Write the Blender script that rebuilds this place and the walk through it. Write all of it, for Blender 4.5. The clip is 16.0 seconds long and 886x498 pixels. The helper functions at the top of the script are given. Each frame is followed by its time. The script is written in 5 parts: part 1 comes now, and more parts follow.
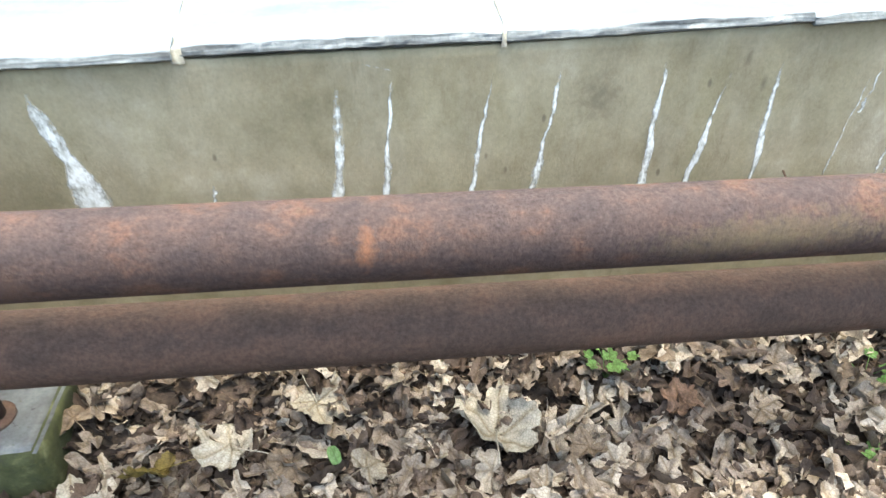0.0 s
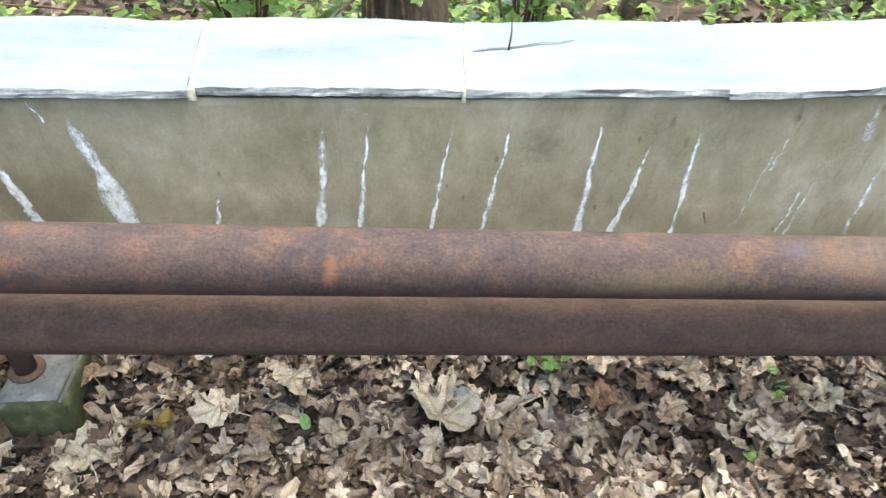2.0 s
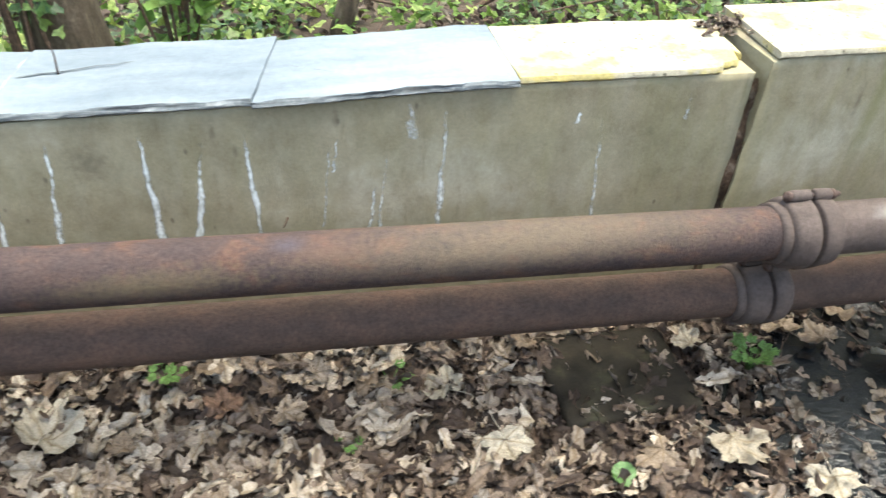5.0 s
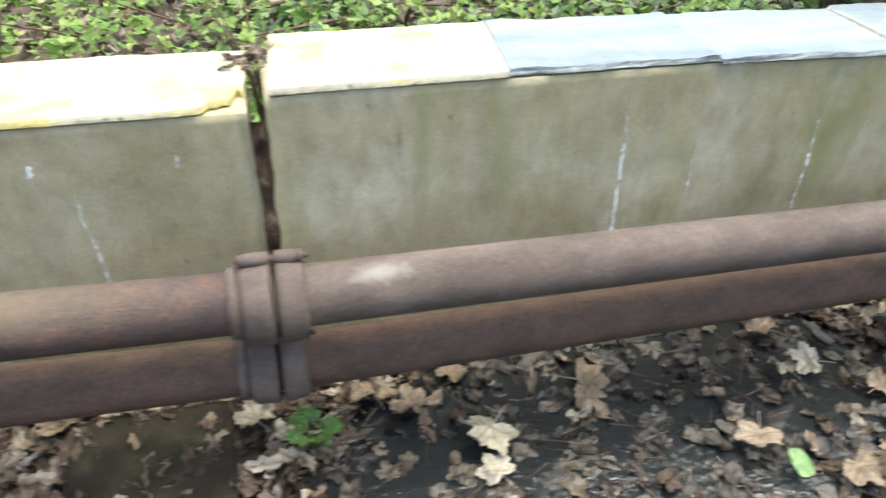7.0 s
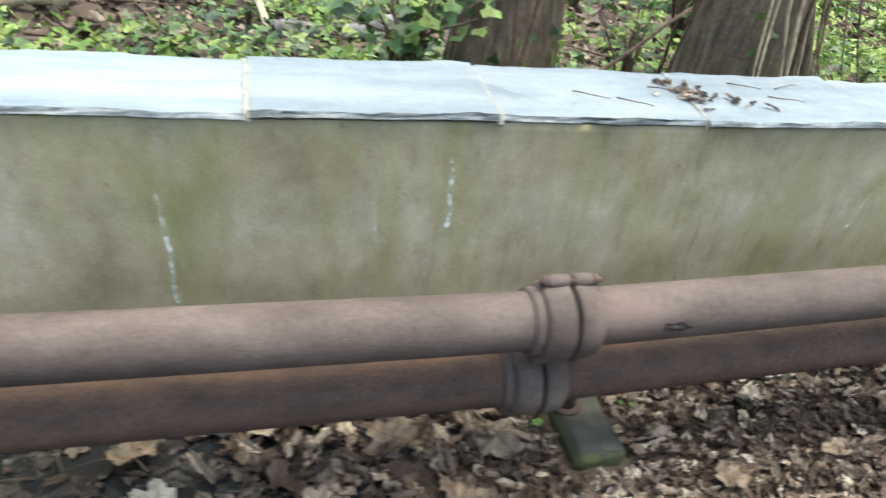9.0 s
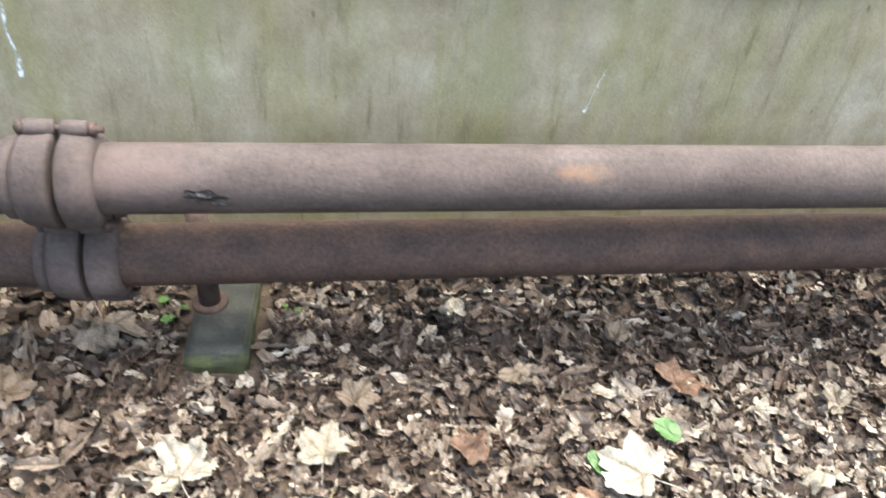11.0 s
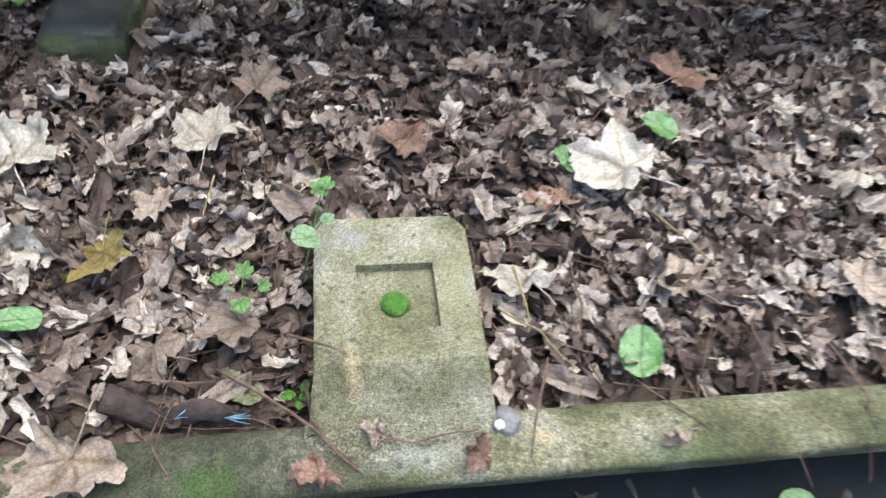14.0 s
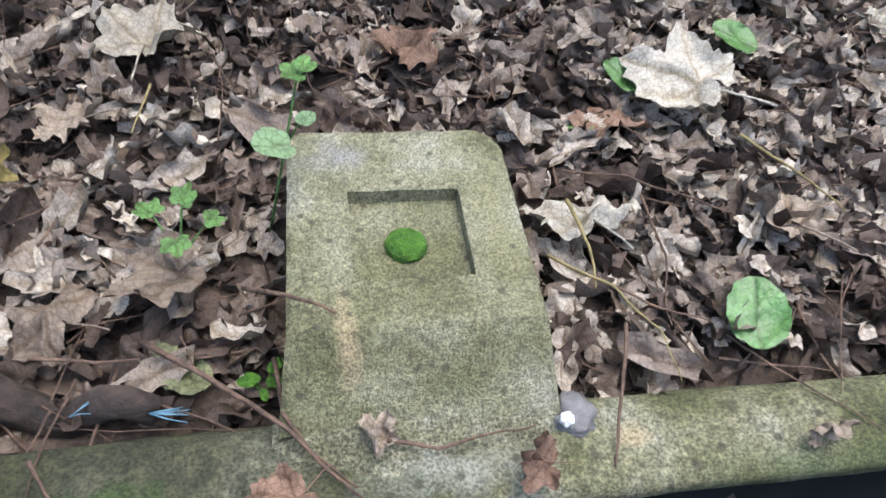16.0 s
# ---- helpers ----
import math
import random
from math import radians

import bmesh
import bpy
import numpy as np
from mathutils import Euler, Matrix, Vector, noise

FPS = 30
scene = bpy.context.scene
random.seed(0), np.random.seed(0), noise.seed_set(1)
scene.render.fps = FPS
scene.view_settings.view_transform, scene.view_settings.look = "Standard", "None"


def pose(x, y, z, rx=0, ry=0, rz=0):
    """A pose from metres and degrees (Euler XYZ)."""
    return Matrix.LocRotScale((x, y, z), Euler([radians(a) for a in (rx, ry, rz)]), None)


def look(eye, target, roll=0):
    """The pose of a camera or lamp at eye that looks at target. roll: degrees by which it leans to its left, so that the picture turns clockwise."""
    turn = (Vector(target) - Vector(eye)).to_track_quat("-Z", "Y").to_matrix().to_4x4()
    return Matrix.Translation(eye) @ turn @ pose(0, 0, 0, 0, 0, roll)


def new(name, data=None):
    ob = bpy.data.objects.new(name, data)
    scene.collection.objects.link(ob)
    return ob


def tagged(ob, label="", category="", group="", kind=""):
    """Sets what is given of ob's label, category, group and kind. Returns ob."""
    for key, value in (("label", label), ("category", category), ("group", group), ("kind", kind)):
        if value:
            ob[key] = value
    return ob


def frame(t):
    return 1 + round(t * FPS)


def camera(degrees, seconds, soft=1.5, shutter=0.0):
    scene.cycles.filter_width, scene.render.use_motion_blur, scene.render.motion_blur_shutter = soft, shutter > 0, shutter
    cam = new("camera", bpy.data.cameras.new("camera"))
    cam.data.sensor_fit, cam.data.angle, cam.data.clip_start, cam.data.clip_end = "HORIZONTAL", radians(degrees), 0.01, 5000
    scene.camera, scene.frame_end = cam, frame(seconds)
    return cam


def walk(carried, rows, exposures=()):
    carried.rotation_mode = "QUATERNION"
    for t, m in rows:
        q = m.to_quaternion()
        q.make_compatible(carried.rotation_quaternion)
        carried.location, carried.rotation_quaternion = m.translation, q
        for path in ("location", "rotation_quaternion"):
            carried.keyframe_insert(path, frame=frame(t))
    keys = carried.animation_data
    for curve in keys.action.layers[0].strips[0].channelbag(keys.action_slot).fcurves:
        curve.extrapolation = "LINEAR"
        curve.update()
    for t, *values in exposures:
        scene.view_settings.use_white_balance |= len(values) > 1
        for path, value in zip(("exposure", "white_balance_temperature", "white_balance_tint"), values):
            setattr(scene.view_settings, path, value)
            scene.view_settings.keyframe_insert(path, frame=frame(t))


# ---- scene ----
# ---- camera ----
cam = camera(64.3, 16.0, 1.35, 0.4)
PATH = [
    (0, (-0.019, 0.025, 1.715), (0.181, 1.603, 0.503), -0.8),
    (0.5, (0.01, -0.004, 1.844), (0.139, 1.575, 0.623), -1.8),
    (1, (0.03, -0.032, 1.918), (0.152, 1.529, 0.673), 0.0),
    (1.5, (0.06, -0.064, 2.003), (0.181, 1.444, 0.696), 0.3),
    (2, (0.111, -0.168, 2.094), (0.274, 1.333, 0.783), 2.9),
    (2.5, (0.157, -0.258, 2.163), (0.364, 1.322, 0.954), 2.2),
    (3, (0.302, -0.342, 2.166), (0.534, 1.219, 0.937), 1.9),
    (3.2, (0.375, -0.358, 2.163), (0.62, 1.195, 0.927), 0.4),
    (5.3, (1.529, -0.447, 2.112), (1.861, 1.081, 0.865), 2.0),
    (5.5, (1.653, -0.447, 2.099), (1.988, 1.065, 0.833), 2.1),
    (6, (2.065, -0.39, 2.074), (2.415, 1.136, 0.83), 2.3),
    (6.5, (2.485, -0.364, 2.073), (2.842, 1.208, 0.89), 1.0),
    (7, (3.004, -0.401, 2.062), (3.434, 1.143, 0.865), 2.0),
    (7.5, (3.543, -0.45, 2.066), (3.934, 1.12, 0.891), 5.0),
    (8, (4.134, -0.376, 2.014), (4.489, 1.234, 0.882), 2.5),
    (8.5, (4.774, -0.331, 1.983), (5.159, 1.313, 0.911), 2.1),
    (9, (5.41, -0.358, 1.964), (5.923, 1.247, 0.886), 7.0),
    (9.5, (5.953, -0.373, 1.962), (6.326, 1.227, 0.821), 7.9),
    (9.7, (6.113, -0.331, 1.956), (6.501, 1.251, 0.796), 8.8),
    (11.8, (7.27, -0.558, 1.463), (7.511, 0.937, 0.157), 4.8),
    (12, (7.281, -0.584, 1.429), (7.537, 0.868, 0.078), 4.8),
    (12.5, (7.291, -0.567, 1.366), (7.58, 0.796, -0.07), 5.5),
    (13, (7.304, -0.557, 1.302), (7.599, 0.734, -0.197), 6.0),
    (13.5, (7.311, -0.534, 1.257), (7.59, 0.705, -0.289), 6.1),
    (14, (7.244, -0.396, 1.026), (7.513, 0.871, -0.498), 6.9),
    (14.5, (7.219, -0.288, 0.762), (7.499, 0.996, -0.746), 8.4),
    (15, (7.205, -0.203, 0.618), (7.496, 1.094, -0.877), 8.4),
    (15.5, (7.228, -0.208, 0.596), (7.545, 1.068, -0.912), 8.9),
    (16, (7.233, -0.229, 0.666), (7.55, 1.043, -0.845), 8.0),
]
EXPOSURE = [(0.0, 2.55, 6750, -1), (1.0, 2.35, 6750, -1), (2.0, 2.3, 6750, 0), (3.0, 2.0, 6750, 0), (5.5, 2.1, 6750, -1), (7.0, 2.15, 6700, -2), (8.5, 2.1, 6700, -3), (9.7, 2.1, 6700, -1), (11.8, 2.65, 6200, 3), (12.5, 2.35, 5950, 5), (13.0, 2.05, 5850, 6), (14.0, 1.85, 5800, 6), (15.0, 1.65, 5800, 6), (16.0, 1.62, 5800, 6)]
walk(cam, [(t, look(eye, target, roll)) for t, eye, target, roll in PATH], EXPOSURE)
SKY, SUN = 0.15, 0.95

# ---- light ----
world = bpy.data.worlds.new("sky")
scene.world = world
world.use_nodes = True
wn = world.node_tree.nodes
sky = wn.new("ShaderNodeTexSky")
sky.sky_type, sky.sun_disc = "NISHITA", False
sky.sun_elevation, sky.sun_rotation = radians(79), radians(74)
sky.air_density, sky.dust_density, sky.ozone_density = 1.0, 5.0, 0.6
wn["Background"].inputs["Strength"].default_value = SKY
world.node_tree.links.new(sky.outputs[0], wn["Background"].inputs["Color"])
sun = new("sun", bpy.data.lights.new("sun", "SUN"))
sun.data.energy, sun.data.angle, sun.data.color = SUN, radians(50), (1.0, 0.95, 0.86)
sun.matrix_world = look((0.9, 0.25, 5.0), (0, 0, 0))


# ---- materials ----
def principled(name):
    m = bpy.data.materials.new(name)
    m.use_nodes = True
    nt = m.node_tree
    return m, nt, nt.nodes["Principled BSDF"]


def node(nt, kind, **inputs):
    n = nt.nodes.new(kind)
    for key, value in inputs.items():
        if hasattr(value, "is_output"):
            nt.links.new(value, n.inputs[key.replace("_", " ")])
        else:
            n.inputs[key.replace("_", " ")].default_value = value
    return n


def position(nt, stretch=(1, 1, 1)):
    geo = nt.nodes.new("ShaderNodeNewGeometry")
    mp = nt.nodes.new("ShaderNodeMapping")
    mp.inputs["Scale"].default_value = stretch
    nt.links.new(geo.outputs["Position"], mp.inputs["Vector"])
    return mp.outputs[0]


def ramp(nt, fac, stops):
    r = nt.nodes.new("ShaderNodeValToRGB")
    nt.links.new(fac, r.inputs[0])
    el = r.color_ramp.elements
    while len(el) < len(stops):
        el.new(0.5)
    for e, (p, c) in zip(el, stops):
        e.position, e.color = p, (*c, 1) if len(c) == 3 else c
    return r.outputs[0]


def math_node(nt, op, a, b=0.0, c=0.0, clamp=False):
    n = nt.nodes.new("ShaderNodeMath")
    n.operation, n.use_clamp = op, clamp
    for i, v in enumerate((a, b, c)):
        if hasattr(v, "is_output"):
            nt.links.new(v, n.inputs[i])
        else:
            n.inputs[i].default_value = v
    return n.outputs[0]


def mix(nt, fac, a, b, blend="MIX"):
    n = nt.nodes.new("ShaderNodeMix")
    n.data_type, n.blend_type = "RGBA", blend
    for i, v in ((0, fac), (6, a), (7, b)):
        if hasattr(v, "is_output"):
            nt.links.new(v, n.inputs[i])
        elif i == 0:
            n.inputs[i].default_value = v
        else:
            n.inputs[i].default_value = (*v, 1)
    return n.outputs[2]


def noise_tex(nt, vec, scale, detail=5, rough=0.6):
    return node(nt, "ShaderNodeTexNoise", Vector=vec, Scale=scale, Detail=detail, Roughness=rough).outputs[0]


def spot(nt, centre, radii, soft_noise, lo=0.25, hi=0.6):
    """A patch with an uneven rim: 1 inside an ellipsoid, 0 outside."""
    geo = nt.nodes.new("ShaderNodeNewGeometry")
    v = nt.nodes.new("ShaderNodeVectorMath")
    v.operation = "SUBTRACT"
    nt.links.new(geo.outputs["Position"], v.inputs[0])
    v.inputs[1].default_value = centre
    d = nt.nodes.new("ShaderNodeVectorMath")
    d.operation = "DIVIDE"
    nt.links.new(v.outputs[0], d.inputs[0])
    d.inputs[1].default_value = radii
    ln = nt.nodes.new("ShaderNodeVectorMath")
    ln.operation = "LENGTH"
    nt.links.new(d.outputs[0], ln.inputs[0])
    val = math_node(nt, "SUBTRACT", 1.0, ln.outputs["Value"])
    val = math_node(nt, "ADD", val, math_node(nt, "MULTIPLY_ADD", soft_noise, 1.4, -0.7))
    mr = nt.nodes.new("ShaderNodeMapRange")
    mr.inputs["From Min"].default_value, mr.inputs["From Max"].default_value = lo, hi
    nt.links.new(val, mr.inputs["Value"])
    return mr.outputs[0]


def surf(name, stops, scale=6, stretch=(1, 1, 1), fine=60, fine_amt=0.35, rough=(0.7, 0.95), bump=0.25, bump_scale=None, metal=0.0, island=0.0, spots=(), spec=0.4, detail=6, depth=0.01, by_object=0.0, pits=0.0, grain=0.0):
    m, nt, bsdf = principled(name)
    p = position(nt, stretch)
    big = noise_tex(nt, p, scale, detail)
    col = ramp(nt, big, stops)
    small = noise_tex(nt, position(nt), fine, 7, 0.75)
    dark = ramp(nt, small, [(0.3, (1 - fine_amt,) * 3), (0.7, (1 + fine_amt * 0.5,) * 3)])
    col = mix(nt, 1.0, col, dark, "MULTIPLY")
    mid = noise_tex(nt, position(nt), scale * 4, 4)
    for centre, radii, c in spots:
        col = mix(nt, math_node(nt, "MULTIPLY", spot(nt, centre, radii, mid, 0.1, 0.95), 0.9), col, c)
    if grain:
        sand = noise_tex(nt, position(nt), grain, 3, 0.6)
        col = mix(nt, 1.0, col, ramp(nt, sand, [(0.38, (0.58, 0.57, 0.52)), (0.5, (0.97, 0.97, 0.95)), (0.62, (1.34, 1.33, 1.28))]), "MULTIPLY")
    if pits:
        hole = node(nt, "ShaderNodeTexVoronoi", Vector=position(nt), Scale=pits, Randomness=1.0).outputs["Distance"]
        col = mix(nt, ramp(nt, hole, [(0.10, (0.75, 0.75, 0.75)), (0.2, (0, 0, 0))]), col, (0.05, 0.048, 0.03))
    if island:
        rnd = node(nt, "ShaderNodeNewGeometry").outputs["Random Per Island"]
        col = mix(nt, 1.0, col, ramp(nt, rnd, [(0, (1 - island,) * 3), (1, (1 + island,) * 3)]), "MULTIPLY")
    if by_object:
        rnd = nt.nodes.new("ShaderNodeObjectInfo").outputs["Random"]
        col = mix(nt, 1.0, col, ramp(nt, rnd, [(0, (1 - by_object,) * 3), (1, (1 + by_object,) * 3)]), "MULTIPLY")
    nt.links.new(col, bsdf.inputs["Base Color"])
    rr = nt.nodes.new("ShaderNodeMapRange")
    rr.inputs["To Min"].default_value, rr.inputs["To Max"].default_value = rough
    rr.inputs["From Min"].default_value, rr.inputs["From Max"].default_value = 0.3, 0.7
    nt.links.new(mid, rr.inputs["Value"])
    nt.links.new(rr.outputs[0], bsdf.inputs["Roughness"])
    bsdf.inputs["Metallic"].default_value = metal
    bsdf.inputs["Specular IOR Level"].default_value = spec
    if bump:
        b = node(nt, "ShaderNodeBump", Height=noise_tex(nt, position(nt), bump_scale or fine, 6, 0.65), Strength=bump, Distance=depth)
        nt.links.new(b.outputs[0], bsdf.inputs["Normal"])
    return m


def leaf_mat(name, stops, rough=0.75, through_light=0.25, fine=45, per_object=False, spec=0.3, blotch=1.0):
    """Leaf blades: a colour for each leaf, blotches, veins from the mesh, some light through the blade."""
    m, nt, bsdf = principled(name)
    if per_object:
        rnd = nt.nodes.new("ShaderNodeObjectInfo").outputs["Random"]
    else:
        rnd = node(nt, "ShaderNodeNewGeometry").outputs["Random Per Island"]
    col = ramp(nt, rnd, stops)
    n1 = noise_tex(nt, position(nt), fine, 5)
    col = mix(nt, 1.0, col, ramp(nt, n1, [(0.28, (1 - 0.55 * blotch, 1 - 0.58 * blotch, 1 - 0.6 * blotch)), (0.5, (0.95, 0.94, 0.93)), (0.72, (1 + 0.28 * blotch, 1 + 0.26 * blotch, 1 + 0.2 * blotch))]), "MULTIPLY")
    net = nt.nodes.new("ShaderNodeTexVoronoi")
    net.feature = "DISTANCE_TO_EDGE"
    net.inputs["Scale"].default_value = 95
    nt.links.new(position(nt), net.inputs["Vector"])
    col = mix(nt, 1.0, col, ramp(nt, net.outputs["Distance"], [(0.0, (0.66, 0.64, 0.62)), (0.10, (1.0, 1.0, 1.0)), (0.5, (1.1, 1.1, 1.1))]), "MULTIPLY")
    speck = noise_tex(nt, position(nt), 320, 4, 0.7)
    col = mix(nt, 1.0, col, ramp(nt, speck, [(0.3, (0.78, 0.77, 0.76)), (0.7, (1.16, 1.16, 1.16))]), "MULTIPLY")
    att = nt.nodes.new("ShaderNodeAttribute")
    att.attribute_name = "vein"
    col = mix(nt, math_node(nt, "MULTIPLY", att.outputs["Fac"], 0.85), col, mix(nt, 1.0, col, (0.55, 0.48, 0.36), "MULTIPLY"))
    nt.links.new(col, bsdf.inputs["Base Color"])
    bsdf.inputs["Roughness"].default_value = rough
    bsdf.inputs["Specular IOR Level"].default_value = spec
    b = node(nt, "ShaderNodeBump", Height=noise_tex(nt, position(nt), fine * 1.6, 6), Strength=0.75, Distance=0.009)
    nt.links.new(b.outputs[0], bsdf.inputs["Normal"])
    if through_light:
        tr = nt.nodes.new("ShaderNodeBsdfTranslucent")
        nt.links.new(col, tr.inputs["Color"])
        sh = nt.nodes.new("ShaderNodeMixShader")
        sh.inputs[0].default_value = through_light
        nt.links.new(bsdf.outputs[0], sh.inputs[1])
        nt.links.new(tr.outputs[0], sh.inputs[2])
        nt.links.new(sh.outputs[0], nt.nodes["Material Output"].inputs[0])
    return m


def wall_mat():
    m, nt, bsdf = principled("weathered_render")
    blot = noise_tex(nt, position(nt), 2.2, 6, 0.6)
    col = ramp(nt, blot, [(0.33, (0.225, 0.195, 0.125)), (0.45, (0.30, 0.262, 0.175)), (0.57, (0.345, 0.305, 0.212)), (0.68, (0.41, 0.372, 0.28))])
    runs = noise_tex(nt, position(nt, (3.6, 1, 0.5)), 1.9, 6, 0.62)
    # algae runs grow stronger where the wall is damp, to the east of the joint
    geo = nt.nodes.new("ShaderNodeNewGeometry")
    sep = nt.nodes.new("ShaderNodeSeparateXYZ")
    nt.links.new(geo.outputs["Position"], sep.inputs[0])
    damp = nt.nodes.new("ShaderNodeMapRange")
    damp.inputs["From Min"].default_value, damp.inputs["From Max"].default_value = 1.5, 4.5
    damp.inputs["To Min"].default_value, damp.inputs["To Max"].default_value = 0.2, 0.9
    nt.links.new(sep.outputs[0], damp.inputs["Value"])
    alg = math_node(nt, "MULTIPLY", ramp(nt, runs, [(0.45, (0, 0, 0)), (0.72, (1, 1, 1))]), damp.outputs[0])
    col = mix(nt, alg, col, (0.285, 0.265, 0.13))
    pale = noise_tex(nt, position(nt, (2.4, 1, 0.9)), 1.8, 5, 0.6)
    col = mix(nt, ramp(nt, pale, [(0.55, (0, 0, 0)), (0.78, (0.55, 0.55, 0.55))]), col, (0.42, 0.385, 0.30))
    mott = noise_tex(nt, position(nt, (1.3, 1, 0.8)), 9, 8, 0.7)
    col = mix(nt, 1.0, col, ramp(nt, mott, [(0.3, (0.8, 0.79, 0.76)), (0.5, (1, 1, 1)), (0.7, (1.14, 1.14, 1.16))]), "MULTIPLY")
    # thin slanting dirt runs on the damp eastern stretch
    tilt = nt.nodes.new("ShaderNodeMapping")
    tilt.inputs["Rotation"].default_value = (0, 0.42, 0)
    tilt.inputs["Scale"].default_value = (9, 1, 1.1)
    nt.links.new(geo.outputs["Position"], tilt.inputs["Vector"])
    slant = noise_tex(nt, tilt.outputs[0], 2.2, 5, 0.65)
    east = nt.nodes.new("ShaderNodeMapRange")
    east.inputs["From Min"].default_value, east.inputs["From Max"].default_value = 5.2, 6.6
    nt.links.new(sep.outputs[0], east.inputs["Value"])
    col = mix(nt, math_node(nt, "MULTIPLY", ramp(nt, slant, [(0.58, (0, 0, 0)), (0.72, (0.6, 0.6, 0.6))]), east.outputs[0]), col, (0.13, 0.12, 0.06))
    grain = noise_tex(nt, position(nt), 90, 5, 0.7)
    col = mix(nt, 1.0, col, ramp(nt, grain, [(0.3, (0.88, 0.88, 0.88)), (0.7, (1.08, 1.08, 1.08))]), "MULTIPLY")
    pits = node(nt, "ShaderNodeTexVoronoi", Vector=position(nt, (1, 1, 0.5)), Scale=9.0, Randomness=1.0).outputs["Distance"]
    col = mix(nt, ramp(nt, pits, [(0.03, (0.7, 0.7, 0.7)), (0.07, (0, 0, 0))]), col, (0.12, 0.10, 0.075))
    mid = noise_tex(nt, position(nt), 40, 4)
    for c, r in (((0.61, 1.69, 0.89), (0.09, 0.3, 0.11)), ((1.016, 1.69, 0.98), (0.016, 0.3, 0.05)), ((1.08, 1.69, 0.90), (0.012, 0.3, 0.04)),
                 ((1.42, 1.69, 1.0), (0.02, 0.3, 0.06)), ((3.42, 1.69, 0.93), (0.018, 0.3, 0.12))):
        col = mix(nt, math_node(nt, "MULTIPLY", spot(nt, c, r, mid, 0.2, 0.9), 0.55), col, (0.12, 0.10, 0.07))
    for c, r, k in (((5.2, 1.69, 0.82), (0.17, 0.3, 0.6), 0.6), ((3.78, 1.69, 0.85), (0.10, 0.3, 0.5), 0.45), ((6.6, 1.69, 0.8), (0.12, 0.3, 0.5), 0.35), ((7.5, 1.69, 0.75), (0.2, 0.3, 0.5), 0.35), ((3.5, 1.69, 0.9), (0.05, 0.3, 0.4), 0.4)):
        col = mix(nt, math_node(nt, "MULTIPLY", spot(nt, c, r, runs, 0.0, 0.9), k), col, (0.165, 0.175, 0.055))
    drips = noise_tex(nt, position(nt, (9, 1, 1.6)), 2.6, 5, 0.65)
    col = mix(nt, ramp(nt, drips, [(0.62, (0, 0, 0)), (0.76, (0.5, 0.5, 0.5))]), col, (0.17, 0.145, 0.085))
    nt.links.new(col, bsdf.inputs["Base Color"])
    bsdf.inputs["Roughness"].default_value = 0.9
    bsdf.inputs["Specular IOR Level"].default_value = 0.25
    b = node(nt, "ShaderNodeBump", Height=grain, Strength=0.35, Distance=0.006)
    nt.links.new(b.outputs[0], bsdf.inputs["Normal"])
    return m


def streak_mat():
    """Lime crust that thins out to nothing at its rim."""
    m, nt, bsdf = principled("lime_crust")
    att = nt.nodes.new("ShaderNodeAttribute")
    att.attribute_name = "crust"
    n = noise_tex(nt, position(nt, (1, 1, 0.5)), 70, 5, 0.7)
    val = math_node(nt, "ADD", att.outputs["Fac"], math_node(nt, "MULTIPLY_ADD", n, 1.3, -0.75))
    cover = ramp(nt, val, [(0.1, (0, 0, 0)), (0.4, (0.35, 0.35, 0.35)), (0.8, (0.97, 0.97, 0.97))])
    col = ramp(nt, n, [(0.35, (0.5, 0.51, 0.46)), (0.6, (0.84, 0.87, 0.86))])
    nt.links.new(col, bsdf.inputs["Base Color"])
    bsdf.inputs["Roughness"].default_value = 0.85
    clear = nt.nodes.new("ShaderNodeBsdfTransparent")
    sh = nt.nodes.new("ShaderNodeMixShader")
    nt.links.new(cover, sh.inputs[0])
    nt.links.new(clear.outputs[0], sh.inputs[1])
    nt.links.new(bsdf.outputs[0], sh.inputs[2])
    nt.links.new(sh.outputs[0], nt.nodes["Material Output"].inputs[0])
    return m


def ground_mat():
    m, nt, bsdf = principled("woodland_soil")
    n = noise_tex(nt, position(nt), 7, 7, 0.65)
    col = ramp(nt, n, [(0.3, (0.035, 0.024, 0.018)), (0.5, (0.075, 0.055, 0.042)), (0.72, (0.16, 0.12, 0.09))])
    fine = noise_tex(nt, position(nt), 85, 5, 0.7)
    col = mix(nt, 1.0, col, ramp(nt, fine, [(0.3, (0.55, 0.55, 0.55)), (0.7, (1.35, 1.3, 1.25))]), "MULTIPLY")
    wet = math_node(nt, "MAXIMUM", spot(nt, (4.25, 0.95, -0.07), (2.1, 1.1, 0.6), n, 0.05, 0.3), spot(nt, (6.65, 1.02, -0.09), (0.22, 0.2, 0.3), n, 0.2, 0.5))
    col = mix(nt, wet, col, (0.014, 0.012, 0.013))
    nt.links.new(col, bsdf.inputs["Base Color"])
    rg = nt.nodes.new("ShaderNodeMapRange")
    rg.inputs["To Min"].default_value, rg.inputs["To Max"].default_value = 0.95, 0.12
    nt.links.new(wet, rg.inputs["Value"])
    nt.links.new(rg.outputs[0], bsdf.inputs["Roughness"])
    b = node(nt, "ShaderNodeBump", Height=noise_tex(nt, position(nt), 38, 6, 0.6), Strength=0.7, Distance=0.02)
    nt.links.new(b.outputs[0], bsdf.inputs["Normal"])
    return m


